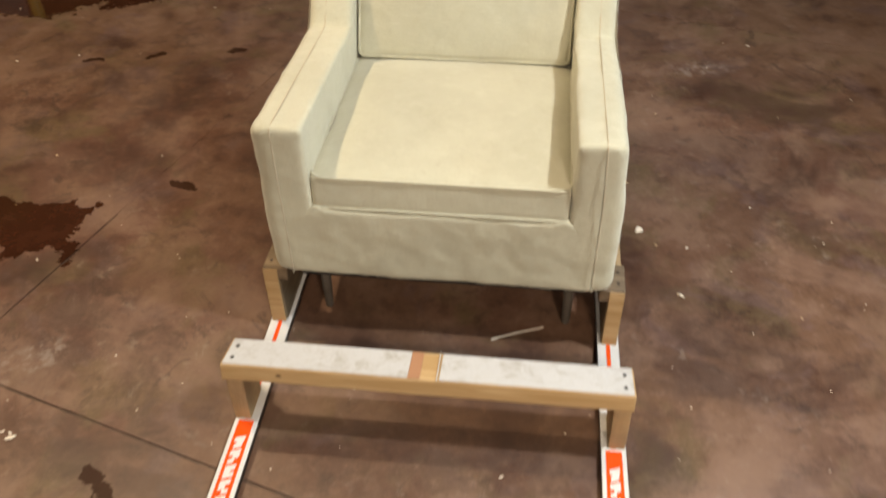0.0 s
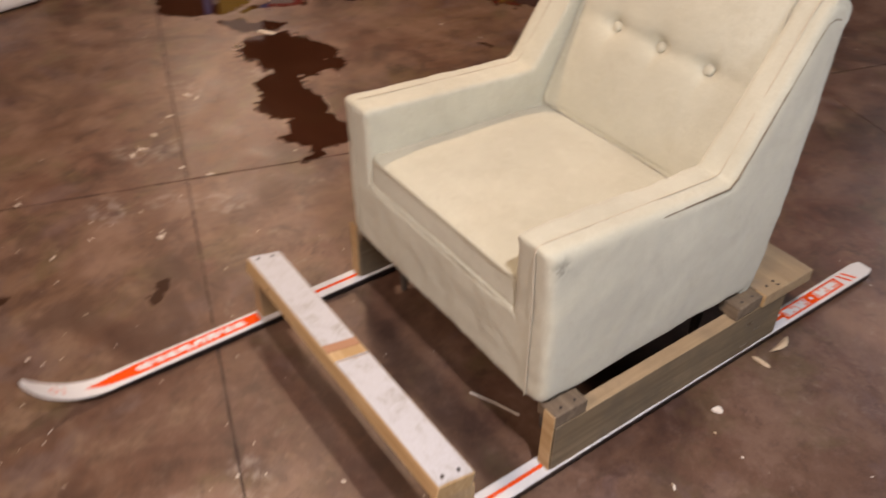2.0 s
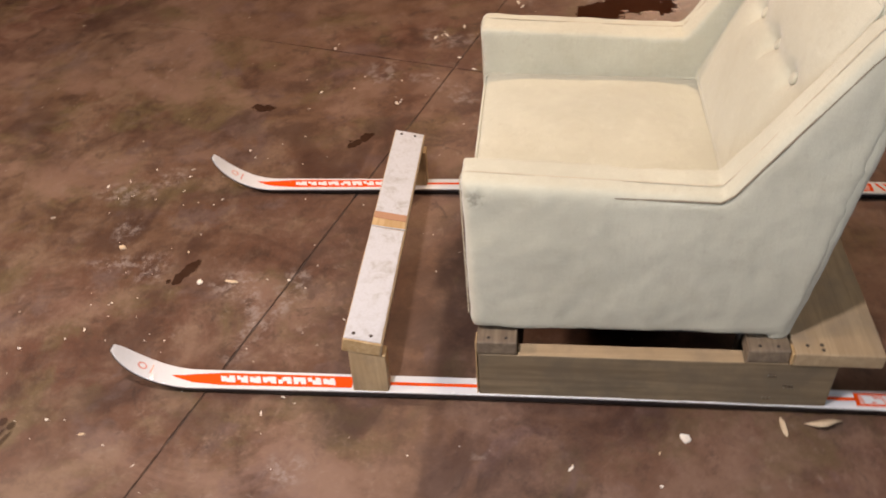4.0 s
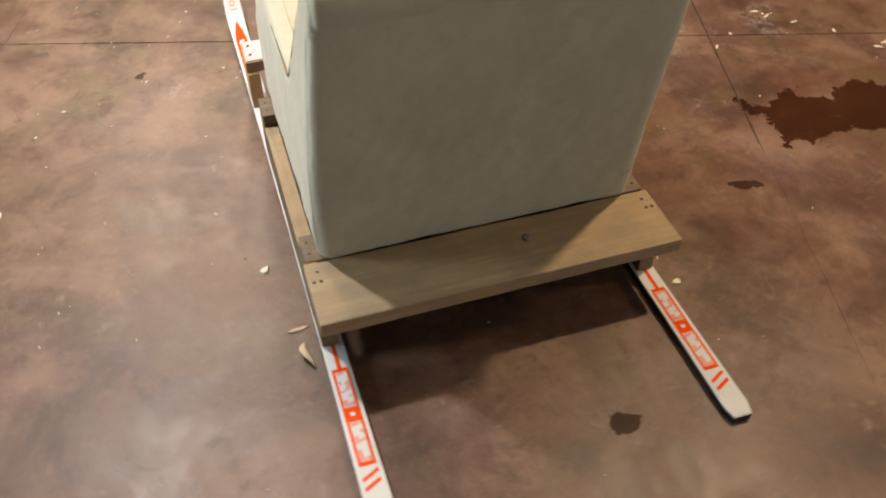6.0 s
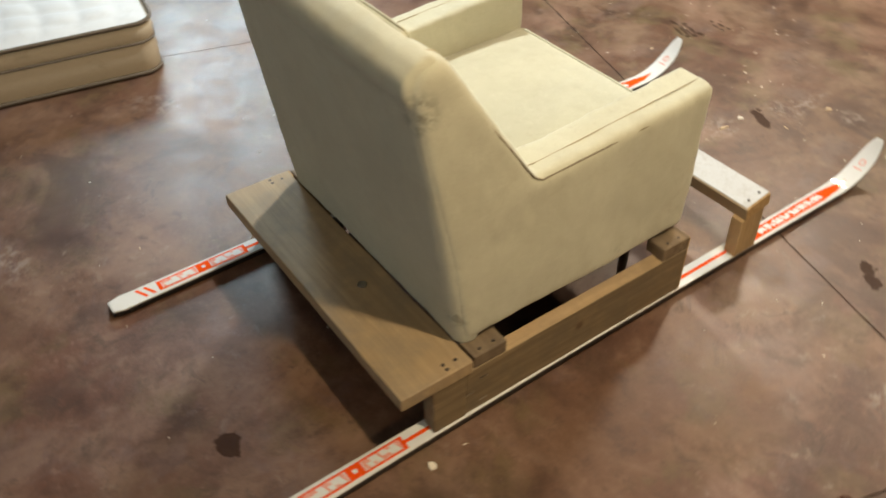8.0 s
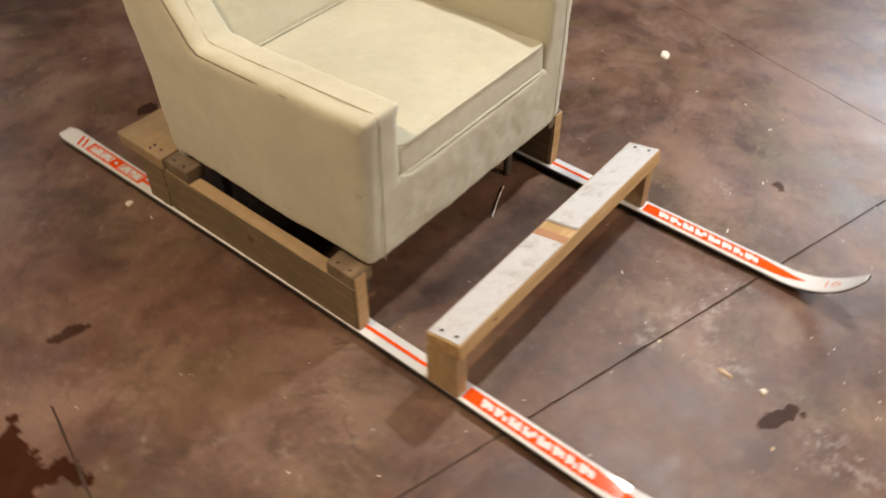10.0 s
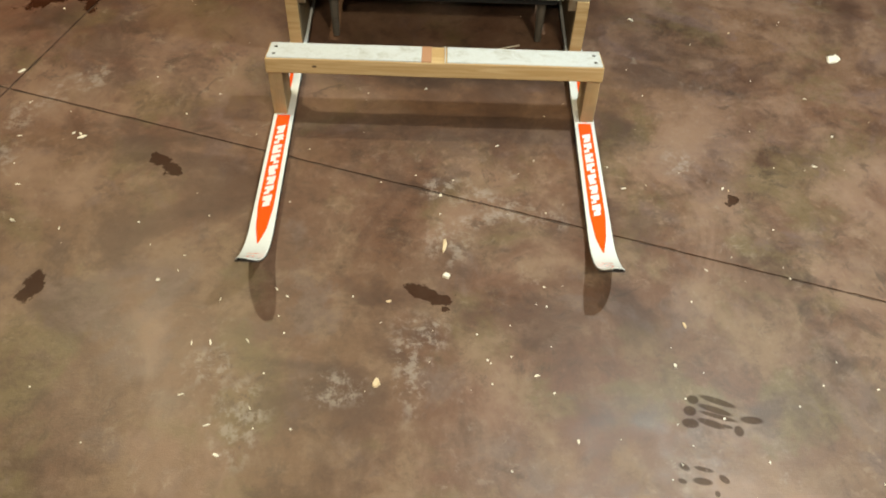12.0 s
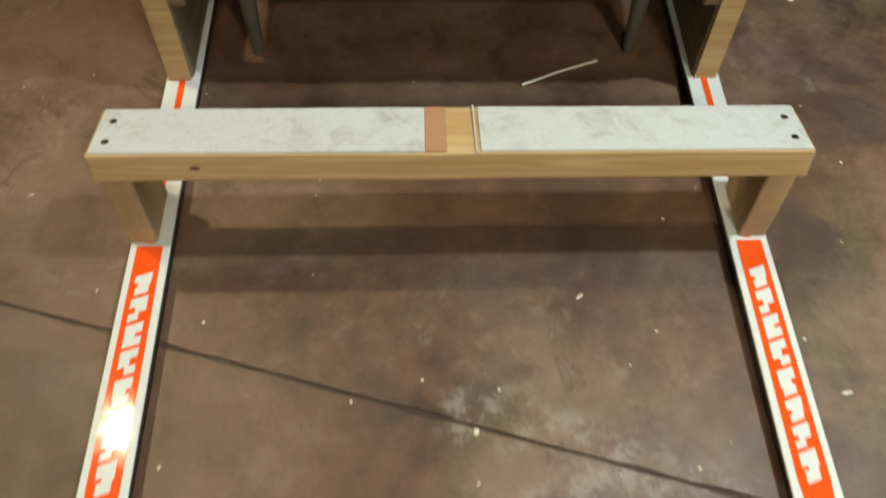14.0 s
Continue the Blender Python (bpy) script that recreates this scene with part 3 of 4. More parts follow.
def ski(x):
    body = part("ski", ski_loft(-0.0015, 0.018, 1.0, 0.005), SKI_BLACK, sled, "cross-country ski with black base and white top")
    body.location.x = x
    part("topsheet", ski_loft(0.0, 0.006, 1.004, 0.004), SKI_WHITE, body, "white ski topsheet")
    part("front_print", on_ski([(-0.004, -0.33, -0.017, 0.017, -0.019, 0.019), (-0.33, -0.40, -0.019, 0.019, -0.013, 0.013), (-0.40, -0.455, -0.013, 0.013, -0.001, 0.001)]),
         SKI_ORANGE, body, "orange printed field ending in a point", weighted=False)
    part("front_lettering", on_ski(bars(-0.045, -0.335, 8, 0.0105), 0.0011, 0.35), SKI_WHITE, body, "white bars of lettering", weighted=False)
    for y0, y1 in ((0.0, 0.36), (1.02, 1.15)):
        part("stripe", on_ski([(y0, y1, -0.0048, 0.0048, -0.0048, 0.0048)]), SKI_ORANGE, body, "thin orange stripe", weighted=False)
    w = 0.0185
    part("rear_print", on_ski([(1.145, 1.154, -w, w, -w, w), (1.391, 1.40, -w, w, -w, w), (1.154, 1.391, -w, -w + 0.005, -w, -w + 0.005), (1.154, 1.391, w - 0.005, w, w - 0.005, w),
                               (1.252, 1.290, -w + 0.005, w - 0.005, -w + 0.005, w - 0.005)]), SKI_ORANGE, body, "orange outlined field", weighted=False)
    for y0 in (1.418, 1.440):
        part("slash", on_ski([(y0, y0 + 0.009, -w, w, -w, w)], 0.0006, 0.5), SKI_ORANGE, body, "slanting orange slash", weighted=False)
    for y0, y1 in ((1.160, 1.244), (1.298, 1.385)):
        part("rear_lettering", on_ski(bars(y0, y1, 2, 0.0115, int(100 * y0)), 0.0011, 0.35), SKI_WHITE, body, "white bars of lettering", weighted=False)
        part("rear_field", on_ski([(y0 - 0.006, y1 + 0.006, -w + 0.0052, w - 0.0052, -w + 0.0052, w - 0.0052)]), SKI_PINK, body, "faded red printed field", weighted=False)
    part("rear_dot", on_ski([(1.266, 1.276, -0.005, 0.005, -0.005, 0.005)], 0.0011), SKI_WHITE, body, "white dot", weighted=False)
    ring, mid, outer, inner = [(-0.500, -0.504, -0.013, 0.013, -0.013, 0.013)], -0.5215, 0.0098, 0.0058
    steps = [outer * (2 * k / 14 - 1) for k in range(15)]
    for u, v in zip(steps, steps[1:]):
        (a0, a1), (b0, b1) = ((math.sqrt(max(0.0, outer ** 2 - q ** 2)), math.sqrt(max(0.0, inner ** 2 - q ** 2))) for q in (u, v))
        ring += [(mid + u, mid + v, -a0, -a1, -b0, -b1), (mid + u, mid + v, a1, a0, b1, b0)]
    part("tip_mark", on_ski(ring), SKI_PINK, body, "small faded red ring under a line", weighted=False)
    return body


for x, turn in ((-0.396, -0.25), (0.400, -0.25)):
    ski(x).rotation_euler.z = radians(-turn)

BEAM_HALF, BEAM_W, BEAM_TOP, BEAM_DROP, PLANK = 0.424, 0.089, 0.206, 0.018, 0.041
BEAM_POSE = Matrix.Translation((0, 0, BEAM_TOP)) @ Matrix.Rotation(-math.atan2(BEAM_DROP, BEAM_W), 4, "X")
beam = part("front_beam", worn_box(-BEAM_HALF, BEAM_HALF, 0, BEAM_W, -PLANK, 0, 0.004, 12, 0.0012, 1), PINE_X, sled, "raw pine front beam, top painted white")
beam.matrix_basis = BEAM_POSE
for x0, x1, m, label in ((-0.420, -0.034, WHITE_PAINT, "worn white paint"), (-0.034, -0.009, RUST_PAINT, "rust-brown paint smear"),
                         (0.031, 0.420, WHITE_PAINT, "worn white paint")):
    part("paint_coat", worn_box(x0, x1, 0.002, BEAM_W - 0.002, -0.004, 0.0022, 0.001, 6, 0.0006, x0), m, beam, label)
for x in (0.026,):
    part("paint_drip", worn_box(x - 0.0011, x + 0.0011, 0.002, BEAM_W - 0.001, -0.003, 0.0026, 0.0006, 8, 0.0022, x), WHITE_PAINT, beam, "thin line of white paint")
# rear face in a darker wood than the raw pine beam
part("rear_face", worn_box(-BEAM_HALF + 0.001, BEAM_HALF - 0.001, BEAM_W - 0.001, BEAM_W + 0.0025, -PLANK + 0.001, -0.001, 0.001, 12, 0.0006, 3), OLD_X, beam, "darker unpainted rear face")
part("knot", disc(-0.301, 0, 0, 0.006, 0.0012, 14), KNOT, beam, "dark knot").matrix_basis = Matrix.Translation((-0.301, 0.0006, -0.020)) @ Matrix.Rotation(math.pi / 2, 4, "X") @ Matrix.Diagonal((1.1, 0.5, 1, 1)) @ Matrix.Translation((0.301, 0, 0))


def screws(places, z, parent, radius=0.0045):
    for x, y in places:
        part("screw", disc(x, y, z, radius, 0.0012, 12), DARK_STEEL, parent, "dark screw head")


screws([(s * 0.404, y) for s in (-1, 1) for y in (0.022, 0.062)], 0.002, beam)
for s in (-1, 1):
    x0, x1 = sorted((s * BEAM_HALF, s * (BEAM_HALF - 0.038)))
    bm = worn_box(x0 + 0.001, x1 - 0.001, 0.002, BEAM_W - 0.002, SKI_TOP - 0.001, BEAM_TOP, 0.003, 4, 0.001, s + 4)
    for v in bm.verts:  # the sloping upper end meets the beam
        share = (v.co.z - SKI_TOP) / (BEAM_TOP - SKI_TOP)
        v.co.z -= share * (PLANK * 1.02 + BEAM_DROP * v.co.y / BEAM_W)
        v.co.y += share * 0.004
    part("beam_leg", bm, PINE_Z, sled, "short sawn pine leg standing on the ski")

PLANK = 0.038
RAIL_Y0, RAIL_Y1, RAIL_TOP, RAIL_OUT = 0.302, 1.075, 0.163, 0.4195
for s in (-1, 1):
    x0, x1 = sorted((s * RAIL_OUT, s * (RAIL_OUT - PLANK)))
    end = RAIL_Y1 if s > 0 else 0.990
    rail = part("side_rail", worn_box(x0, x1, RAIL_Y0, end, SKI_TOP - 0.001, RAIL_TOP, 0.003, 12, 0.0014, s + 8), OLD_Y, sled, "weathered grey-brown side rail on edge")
    if s < 0:
        part("end_block", worn_box(x0 - 0.0015, x1, end + 0.001, RAIL_Y1 + 0.004, SKI_TOP - 0.001, RAIL_TOP, 0.003, 3, 0.0012, 31), OLD_Y, sled, "weathered end block of the side rail")
    # top face, paler than the rail's sides
    part("top_edge", worn_box(x0 + 0.001, x1 - 0.001, 0.391, 0.878, RAIL_TOP - 0.004, RAIL_TOP + 0.0012, 0.001, 8, 0.0006, s + 61), PALE_Y, rail, "paler top edge")
    for y in (0.955, 0.962, 0.97):
        for z in (0.05, 0.09, 0.125):
            part("nail", disc(0, 0, 0, 0.003, 0.0012, 8), STEEL, rail).matrix_basis = Matrix.Translation((s * RAIL_OUT, y + 0.02 * math.sin(90 * z), z)) @ Matrix.Rotation(s * math.pi / 2, 4, "Y")

CROSS_TOP = RAIL_TOP + PLANK
for s in (-1, 1):
    x0, x1 = sorted((s * (RAIL_OUT - 0.002), s * (RAIL_OUT - PLANK + 0.002)))
    part("sawn_end", worn_box(x0, x1, 0.2965, 0.2995, SKI_TOP + 0.002, CROSS_TOP - 0.003, 0.001, 6, 0.0008, s + 51), PINE_X, sled, "pale sawn end of the side rail")
for y0, y1 in ((0.300, 0.389), (0.880, 0.969)):
    for side in (-1, 1):
        x0, x1 = sorted((side * 0.360, side * (RAIL_OUT - 0.001)))
        block = part("corner_block", worn_box(x0, x1, y0, y1, RAIL_TOP + 0.0005, CROSS_TOP, 0.004, 3, 0.0018, y0 * 9 + side), BLOCK_WOOD, sled, "grimy corner block under the chair")
        screws([(side * 0.403, (y0 + y1) / 2 + d) for d in (-0.018, 0.02)], CROSS_TOP, block, 0.0038)

board = part("rear_board", worn_box(-0.424, 0.424, 0.976, 1.160, RAIL_TOP + 0.0005, CROSS_TOP, 0.004, 12, 0.0016, 21), OLD_X, sled, "wide stained rear board")
screws([(s * x, y) for s in (-1, 1) for x, y in ((0.395, 1.035), (0.398, 1.005), (0.41, 1.035))], CROSS_TOP - 0.0004, board)
part("bolt", disc(-0.085, 1.045, CROSS_TOP - 0.0004, 0.011, 0.003, 20, dome=0.003), STEEL, board, "round steel bolt head")
part("split_corner", worn_box(0.392, 0.4235, 0.9712, 0.9768, RAIL_TOP + 0.003, CROSS_TOP - 0.001, 0.002, 5, 0.0022, 71), PINE_X, board, "pale freshly split corner")

# ---- the armchair on the sled ----
chair = thing("armchair", "cream fabric armchair with button back, standing on the sled", "armchair", (-0.0140, 0.004, CROSS_TOP), -0.5)
ARM_OUT, ARM_IN, ARM_TOP, BENDY, BENDZ = 0.385, 0.273, 0.403, 0.785, 0.370
SIDE = [(0.287, 0.006), (0.279, ARM_TOP), (BENDY, BENDZ), (0.988, 0.676), (1.004, 0.696), (1.028, 0.704), (1.062, 0.694), (1.080, 0.664), (1.070, 0.60), (0.960, 0.006)]


def slope(x, z):
    """The +x side of the chair leans in above the arm: x of a point at height z."""
    lean = 0.034 * min(1.0, max(0.0, (z - 0.25) / 0.45))
    return x - lean * max(0.0, min(1.0, (x - ARM_IN) / (ARM_OUT - ARM_IN)))


def lean_in(bm):
    """Leans the +x side of a part in, from a level cut upwards."""
    bmesh.ops.bisect_plane(bm, geom=bm.verts[:] + bm.edges[:] + bm.faces[:], plane_co=(0, 0, 0.25), plane_no=(0, 0, 1))
    for v in bm.verts:
        v.co.x = slope(v.co.x, v.co.z)


def side_line(x):
    """The line of the seam round an arm and its wing."""
    pts = [(0.280, 0.012), (0.276, ARM_TOP - 0.02), (0.281, ARM_TOP - 0.005), (0.294, ARM_TOP - 0.001), (BENDY - 0.03, BENDZ + 0.002), (BENDY, BENDZ + 0.004), (BENDY + 0.02, BENDZ + 0.029), (0.988, 0.677), (1.004, 0.697), (1.026, 0.704)]
    line = []
    for (a, b), (c, d) in zip(pts, pts[1:]):
        for k in range(6):
            y, z = a + (c - a) * k / 6, b + (d - b) * k / 6
            line.append((slope(x, z), y, z))
    return line + [(slope(x, pts[-1][1]), *pts[-1])]


for s in (-1, 1):
    bm = prism(SIDE, *sorted((s * ARM_IN, s * ARM_OUT)))
    outer = [e for e in bm.edges if all(abs(abs(v.co.x) - ARM_OUT) < 1e-5 for v in e.verts) and not all(v.co.y > 0.94 and v.co.z < 0.65 for v in e.verts)]
    bmesh.ops.bevel(bm, geom=outer, offset=0.024, segments=4, affect="EDGES", profile=0.55)
    lean_in(bm)
    arm = part("arm", bm, FABRIC, chair, "padded arm rising into a wing")
    soften(arm, 0.0065, 18, 0.009)
    part("seam_piping", rod(side_line(s * 0.337), 0.0015, 6), SEAM, arm, "stitched seam, browned for the shade in its groove")
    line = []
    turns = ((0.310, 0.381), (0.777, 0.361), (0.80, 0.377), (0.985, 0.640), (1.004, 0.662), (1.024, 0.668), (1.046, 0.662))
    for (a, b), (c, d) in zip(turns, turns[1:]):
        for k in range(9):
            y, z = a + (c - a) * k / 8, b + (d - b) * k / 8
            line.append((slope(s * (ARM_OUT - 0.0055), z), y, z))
    part("side_piping", rod(line, 0.0024, 6), CREASE, arm, "stitched crease, its recess shade drawn dark")

# seat rail between the arms, deck, rear panel and top band
bm = bmesh.new()
half = [(0.343, 0.007), (0.343, 0.10), (0.292, 0.192), (0.270, 0.207), (0.258, 0.205), (0.240, 0.199), (0.210, 0.195)]
rim = half + [(-x, z) for x, z in reversed(half)]
front, inner = ([bm.verts.new((x, y - 0.0201 * z, z)) for x, z in rim] for y in (0.2872, 0.345))
bm.faces.new(front)
bm.faces.new(list(reversed(inner)))
for k in range(len(rim)):
    bm.faces.new((front[k], inner[k], inner[(k + 1) % len(rim)], front[(k + 1) % len(rim)]))
bmesh.ops.recalc_face_normals(bm, faces=bm.faces[:])
soften(part("front_rail", bm, FABRIC, chair, "front rail running into the arms"), 0.005, 4, 0.009)
part("seat_deck", box(-0.268, 0.268, 0.33, 0.93, 0.02, 0.165, 0.004), FABRIC, chair)
bm = prism([(0.925, -0.003), (0.9755, -0.003), (1.070, 0.610), (1.066, 0.634), (1.032, 0.640), (1.000, 0.560)], -0.382, 0.382)
rear = [e for e in bm.edges if all(v.co.y > 0.97 and abs(v.co.x) > 0.38 for v in e.verts) and e.calc_length() > 0.04 and abs(e.verts[0].co.x - e.verts[1].co.x) < 1e-6]
bmesh.ops.bevel(bm, geom=rear, offset=0.030, segments=4, affect="EDGES", profile=0.5)
lean_in(bm)
soften(part("rear_panel", bm, FABRIC, chair, "plain rear panel, scuffed at the lower corner"), 0.0065, 13, 0.007)
bm = prism([(0.90, 0.02), (0.955, 0.02), (1.045, 0.60), (1.078, 0.624), (1.092, 0.652), (1.084, 0.684), (1.058, 0.706), (1.024, 0.710), (0.990, 0.655)], -0.376, 0.376)
lean_in(bm)
soften(part("back_frame", bm, FABRIC, chair, "padded top of the back"), 0.0065, 12, 0.007)
part("rear_seam", rod([(x / 20 * (0.355 if x < 0 else 0.325), 1.0745 + 0.0012 * math.sin(x), 0.630 + 0.002 * math.sin(0.7 * x)) for x in range(-20, 21)], 0.0036, 6), FABRIC, chair)
part("dust_cover", box(-0.335, 0.335, 0.325, 0.945, -0.036, 0.006, 0.008), BLACK_CLOTH, chair, "sagging black dust cloth under the seat")


def cushion(width, depth, thick, dome, dimples=()):
    """A padded slab, x across, y deep, its face towards +z; dimples pull the face in."""
    bm = bmesh.new()
    nx, ny = 46, 46
    grid = {}
    for side in (0, 1):
        for i in range(nx + 1):
            for j in range(ny + 1):
                u, v = 2 * i / nx - 1, 2 * j / ny - 1
                swell = (1 - abs(u) ** 3.2) * (1 - abs(v) ** 3.2)
                z = thick + dome * swell if side else -0.25 * dome * swell
                edge = max(abs(u), abs(v))
                if edge == 1 and side:
                    z -= 0.004
                x, y = u * width / 2, v * depth / 2
                if side:
                    for px, py in dimples:
                        d = math.hypot(x - px, y - py)
                        z -= 0.017 * math.exp(-(d / 0.022) ** 2) + 0.010 * math.exp(-(d / 0.07) ** 2) + 0.006 * math.exp(-((x - px) / 0.008) ** 2) * max(0.0, 1 - abs(y - py) / 0.09) * (y < py)
                        z -= 0.006 * math.exp(-((y - py) / 0.02) ** 2) * math.exp(-(d / 0.12) ** 2)
                grid[side, i, j] = bm.verts.new((x, y, z))
    for i in range(nx):
        for j in range(ny):
            bm.faces.new((grid[1, i, j], grid[1, i + 1, j], grid[1, i + 1, j + 1], grid[1, i, j + 1]))
            bm.faces.new((grid[0, i, j + 1], grid[0, i + 1, j + 1], grid[0, i + 1, j], grid[0, i, j]))
    ring = [(i, 0) for i in range(nx)] + [(nx, j) for j in range(ny)] + [(i, ny) for i in range(nx, 0, -1)] + [(0, j) for j in range(ny, 0, -1)]
    for a, b in zip(ring, ring[1:] + ring[:1]):
        bm.faces.new((grid[0, a[0], a[1]], grid[0, b[0], b[1]], grid[1, b[0], b[1]], grid[1, a[0], a[1]]))
    return bm


def frame_line(width, depth, z, corner=0.03):
    pts = []
    for cx, cy, a0 in ((1, 1, 0), (-1, 1, 90), (-1, -1, 180), (1, -1, 270)):
        for k in range(6):
            a = radians(a0 + 18 * k)
            pts.append((cx * (width / 2 - corner) + corner * math.cos(a), cy * (depth / 2 - corner) + corner * math.sin(a), z))
    dense = []
    for a, b in zip(pts, pts[1:] + pts[:1]):
        n = max(1, int((Vector(a) - Vector(b)).length / 0.03))
        dense += [tuple(Vector(a).lerp(Vector(b), k / n)) for k in range(n)]
    return dense


seat = part("seat_cushion", cushion(0.546, 0.560, 0.082, 0.026), FABRIC, chair, "thick box seat cushion with piped edges")
seat.matrix_basis = pose(0, 0.290 + 0.277, 0.190, -2.1, 0, 0)
soften(seat, 0.006, 6, 0.005)
for z in (0.003, 0.079):
    part("cushion_piping", rod(frame_line(0.546, 0.560, z), 0.0036, 6, closed=True), FABRIC, seat)

BACK_TILT = 66.5
BUTTONS = [(-0.136, 0.017), (0.008, 0.017), (0.152, 0.017)]
back = part("back_cushion", cushion(0.536, 0.470, 0.05, 0.022, BUTTONS), FABRIC, chair, "tight back cushion with three covered buttons")
back.matrix_basis = pose(0.000, 0.958, 0.470, BACK_TILT, 0, 0)
soften(back, 0.006, 3, 0.003)
part("back_piping", rod(frame_line(0.532, 0.466, 0.047, 0.014), 0.0034, 6, closed=True), FABRIC, back)
for px, py in BUTTONS:
    part("button", disc(px, py, 0.039, 0.0130, 0.008, 20, dome=0.003), FABRIC, back, "fabric-covered button")
for s in (-1, 1):
    for y in (0.39, 0.90):
        part("leg", rod([(s * 0.298, y, 0.0), (s * 0.298, y, -0.198)], 0.016, 14, taper=0.010), LEG_WOOD, chair, "short tapered wooden leg")

# ---- things round about ----
def mattress():
    top = thing("mattress", "bare mattress with white quilted top and tan border", "mattress", (1.51, 0.935, 0), -9.5)
    wide, long, thick, r = 1.38, 1.90, 0.205, 0.07

    def outline(inset, z):
        pts = []
        for cx, cy, a0 in ((1, 1, 0), (0, 1, 90), (0, 0, 180), (1, 0, 270)):
            for k in range(7):
                a = radians(a0 + 15 * k)
                pts.append((r + cx * (wide - 2 * r) + (r - inset) * math.cos(a), r + cy * (long - 2 * r) + (r - inset) * math.sin(a), z))
        return pts

    bm = bmesh.new()
    rings = [[bm.verts.new(p) for p in outline(i, z)] for i, z in ((0.012, 0.004), (0.0, 0.02), (-0.004, 0.07), (0.0, 0.125), (0.006, 0.13), (0.0, 0.135), (-0.004, 0.165), (0.004, thick - 0.004))]
    count = len(rings[0])
    for a, b in zip(rings, rings[1:]):
        for k in range(count):
            bm.faces.new((a[k], a[(k + 1) % count], b[(k + 1) % count], b[k]))
    bm.faces.new(list(reversed(rings[0])))
    bm.faces.new(rings[-1])
    part("border", bm, BORDER, top, "tan padded border")
    bm = bmesh.new()
    n, m = 92, 126
    grid = []
    for i in range(n + 1):
        row = []
        for j in range(m + 1):
            u, v = i / n, j / m
            x, y = 0.012 + u * (wide - 0.024), 0.012 + v * (long - 0.024)
            fall = min(1.0, 14 * min(u, 1 - u, v, 1 - v) + 0.02)
            quilt = abs(math.sin(math.pi * (x + 0.03 * math.sin(9 * y)) / 0.11) * math.sin(math.pi * (y + 0.03 * math.sin(8 * x)) / 0.13)) ** 0.5
            row.append(bm.verts.new((x, y, thick - 0.004 + fall * (0.006 + 0.014 * quilt))))
        grid.append(row)
    for i in range(n):
        for j in range(m):
            bm.faces.new((grid[i][j], grid[i + 1][j], grid[i + 1][j + 1], grid[i][j + 1]))
    part("quilted_top", bm, TICKING, top, "white quilted top", weighted=False)
    for name, z, rad in (("lower_tape", 0.012, 0.007), ("middle_tape", 0.130, 0.005), ("upper_tape", thick - 0.002, 0.007)):
        part(name, rod(outline(-0.001, z), rad, 6, closed=True), TAPE, top, "dark edge tape")


mattress()


def toy_walker():
    top = thing("toy_walker", "toddler activity walker of blue, yellow and red plastic", "toy", (-2.734, 2.273, 0), -20)
    part("base", box(-0.18, 0.18, -0.175, 0.175, 0.035, 0.12, 0.02, 3), BLUE, top, "blue base")
    for x in (-0.18, 0.18):
        for y in (-0.178, 0.178):
            part("foot", rod([(x, y, 0.0), (x, y, 0.09)], 0.042, 14, taper=0.034), RED, top, "red round foot")
            part("post", rod([(x * 0.85, y * 0.8, 0.12), (x * 0.7, y * 0.6, 0.5)], 0.024, 12), YELLOW, top, "yellow post")
    part("tray", box(-0.19, 0.19, -0.14, 0.14, 0.49, 0.55, 0.02, 3), YELLOW, top, "yellow tray")


def toy_tricycle():
    top = thing("toy_tricycle", "small tricycle with blue wheels and yellow frame", "toy", (-2.456, 2.505, 0), 40)
    for x, y in ((0, 0), (0.14, 0.30), (-0.14, 0.30)):
        wheel = part("wheel", rod([(x - 0.02, y, 0.06), (x + 0.02, y, 0.06)], 0.06, 20), BLUE, top, "blue plastic wheel")
        part("hub", rod([(x - 0.024, y, 0.06), (x + 0.024, y, 0.06)], 0.026, 14), WHITE, wheel, "white hub")
    part("axle", rod([(-0.14, 0.30, 0.06), (0.14, 0.30, 0.06)], 0.01), DARK_PLASTIC, top)
    part("frame", rod([(0, 0, 0.08), (0, 0.05, 0.18), (0, 0.26, 0.17), (0, 0.30, 0.07)], 0.022, 10), YELLOW, top)
    part("seat", box(-0.08, 0.08, 0.15, 0.32, 0.18, 0.22, 0.015, 3), RED, top)
    part("handlebar", rod([(-0.13, 0.0, 0.36), (0, 0.0, 0.34), (0.13, 0.0, 0.36)], 0.013, 8), RED, top)
    part("fork", rod([(0, 0, 0.07), (0, 0, 0.35)], 0.016, 8), YELLOW, top)


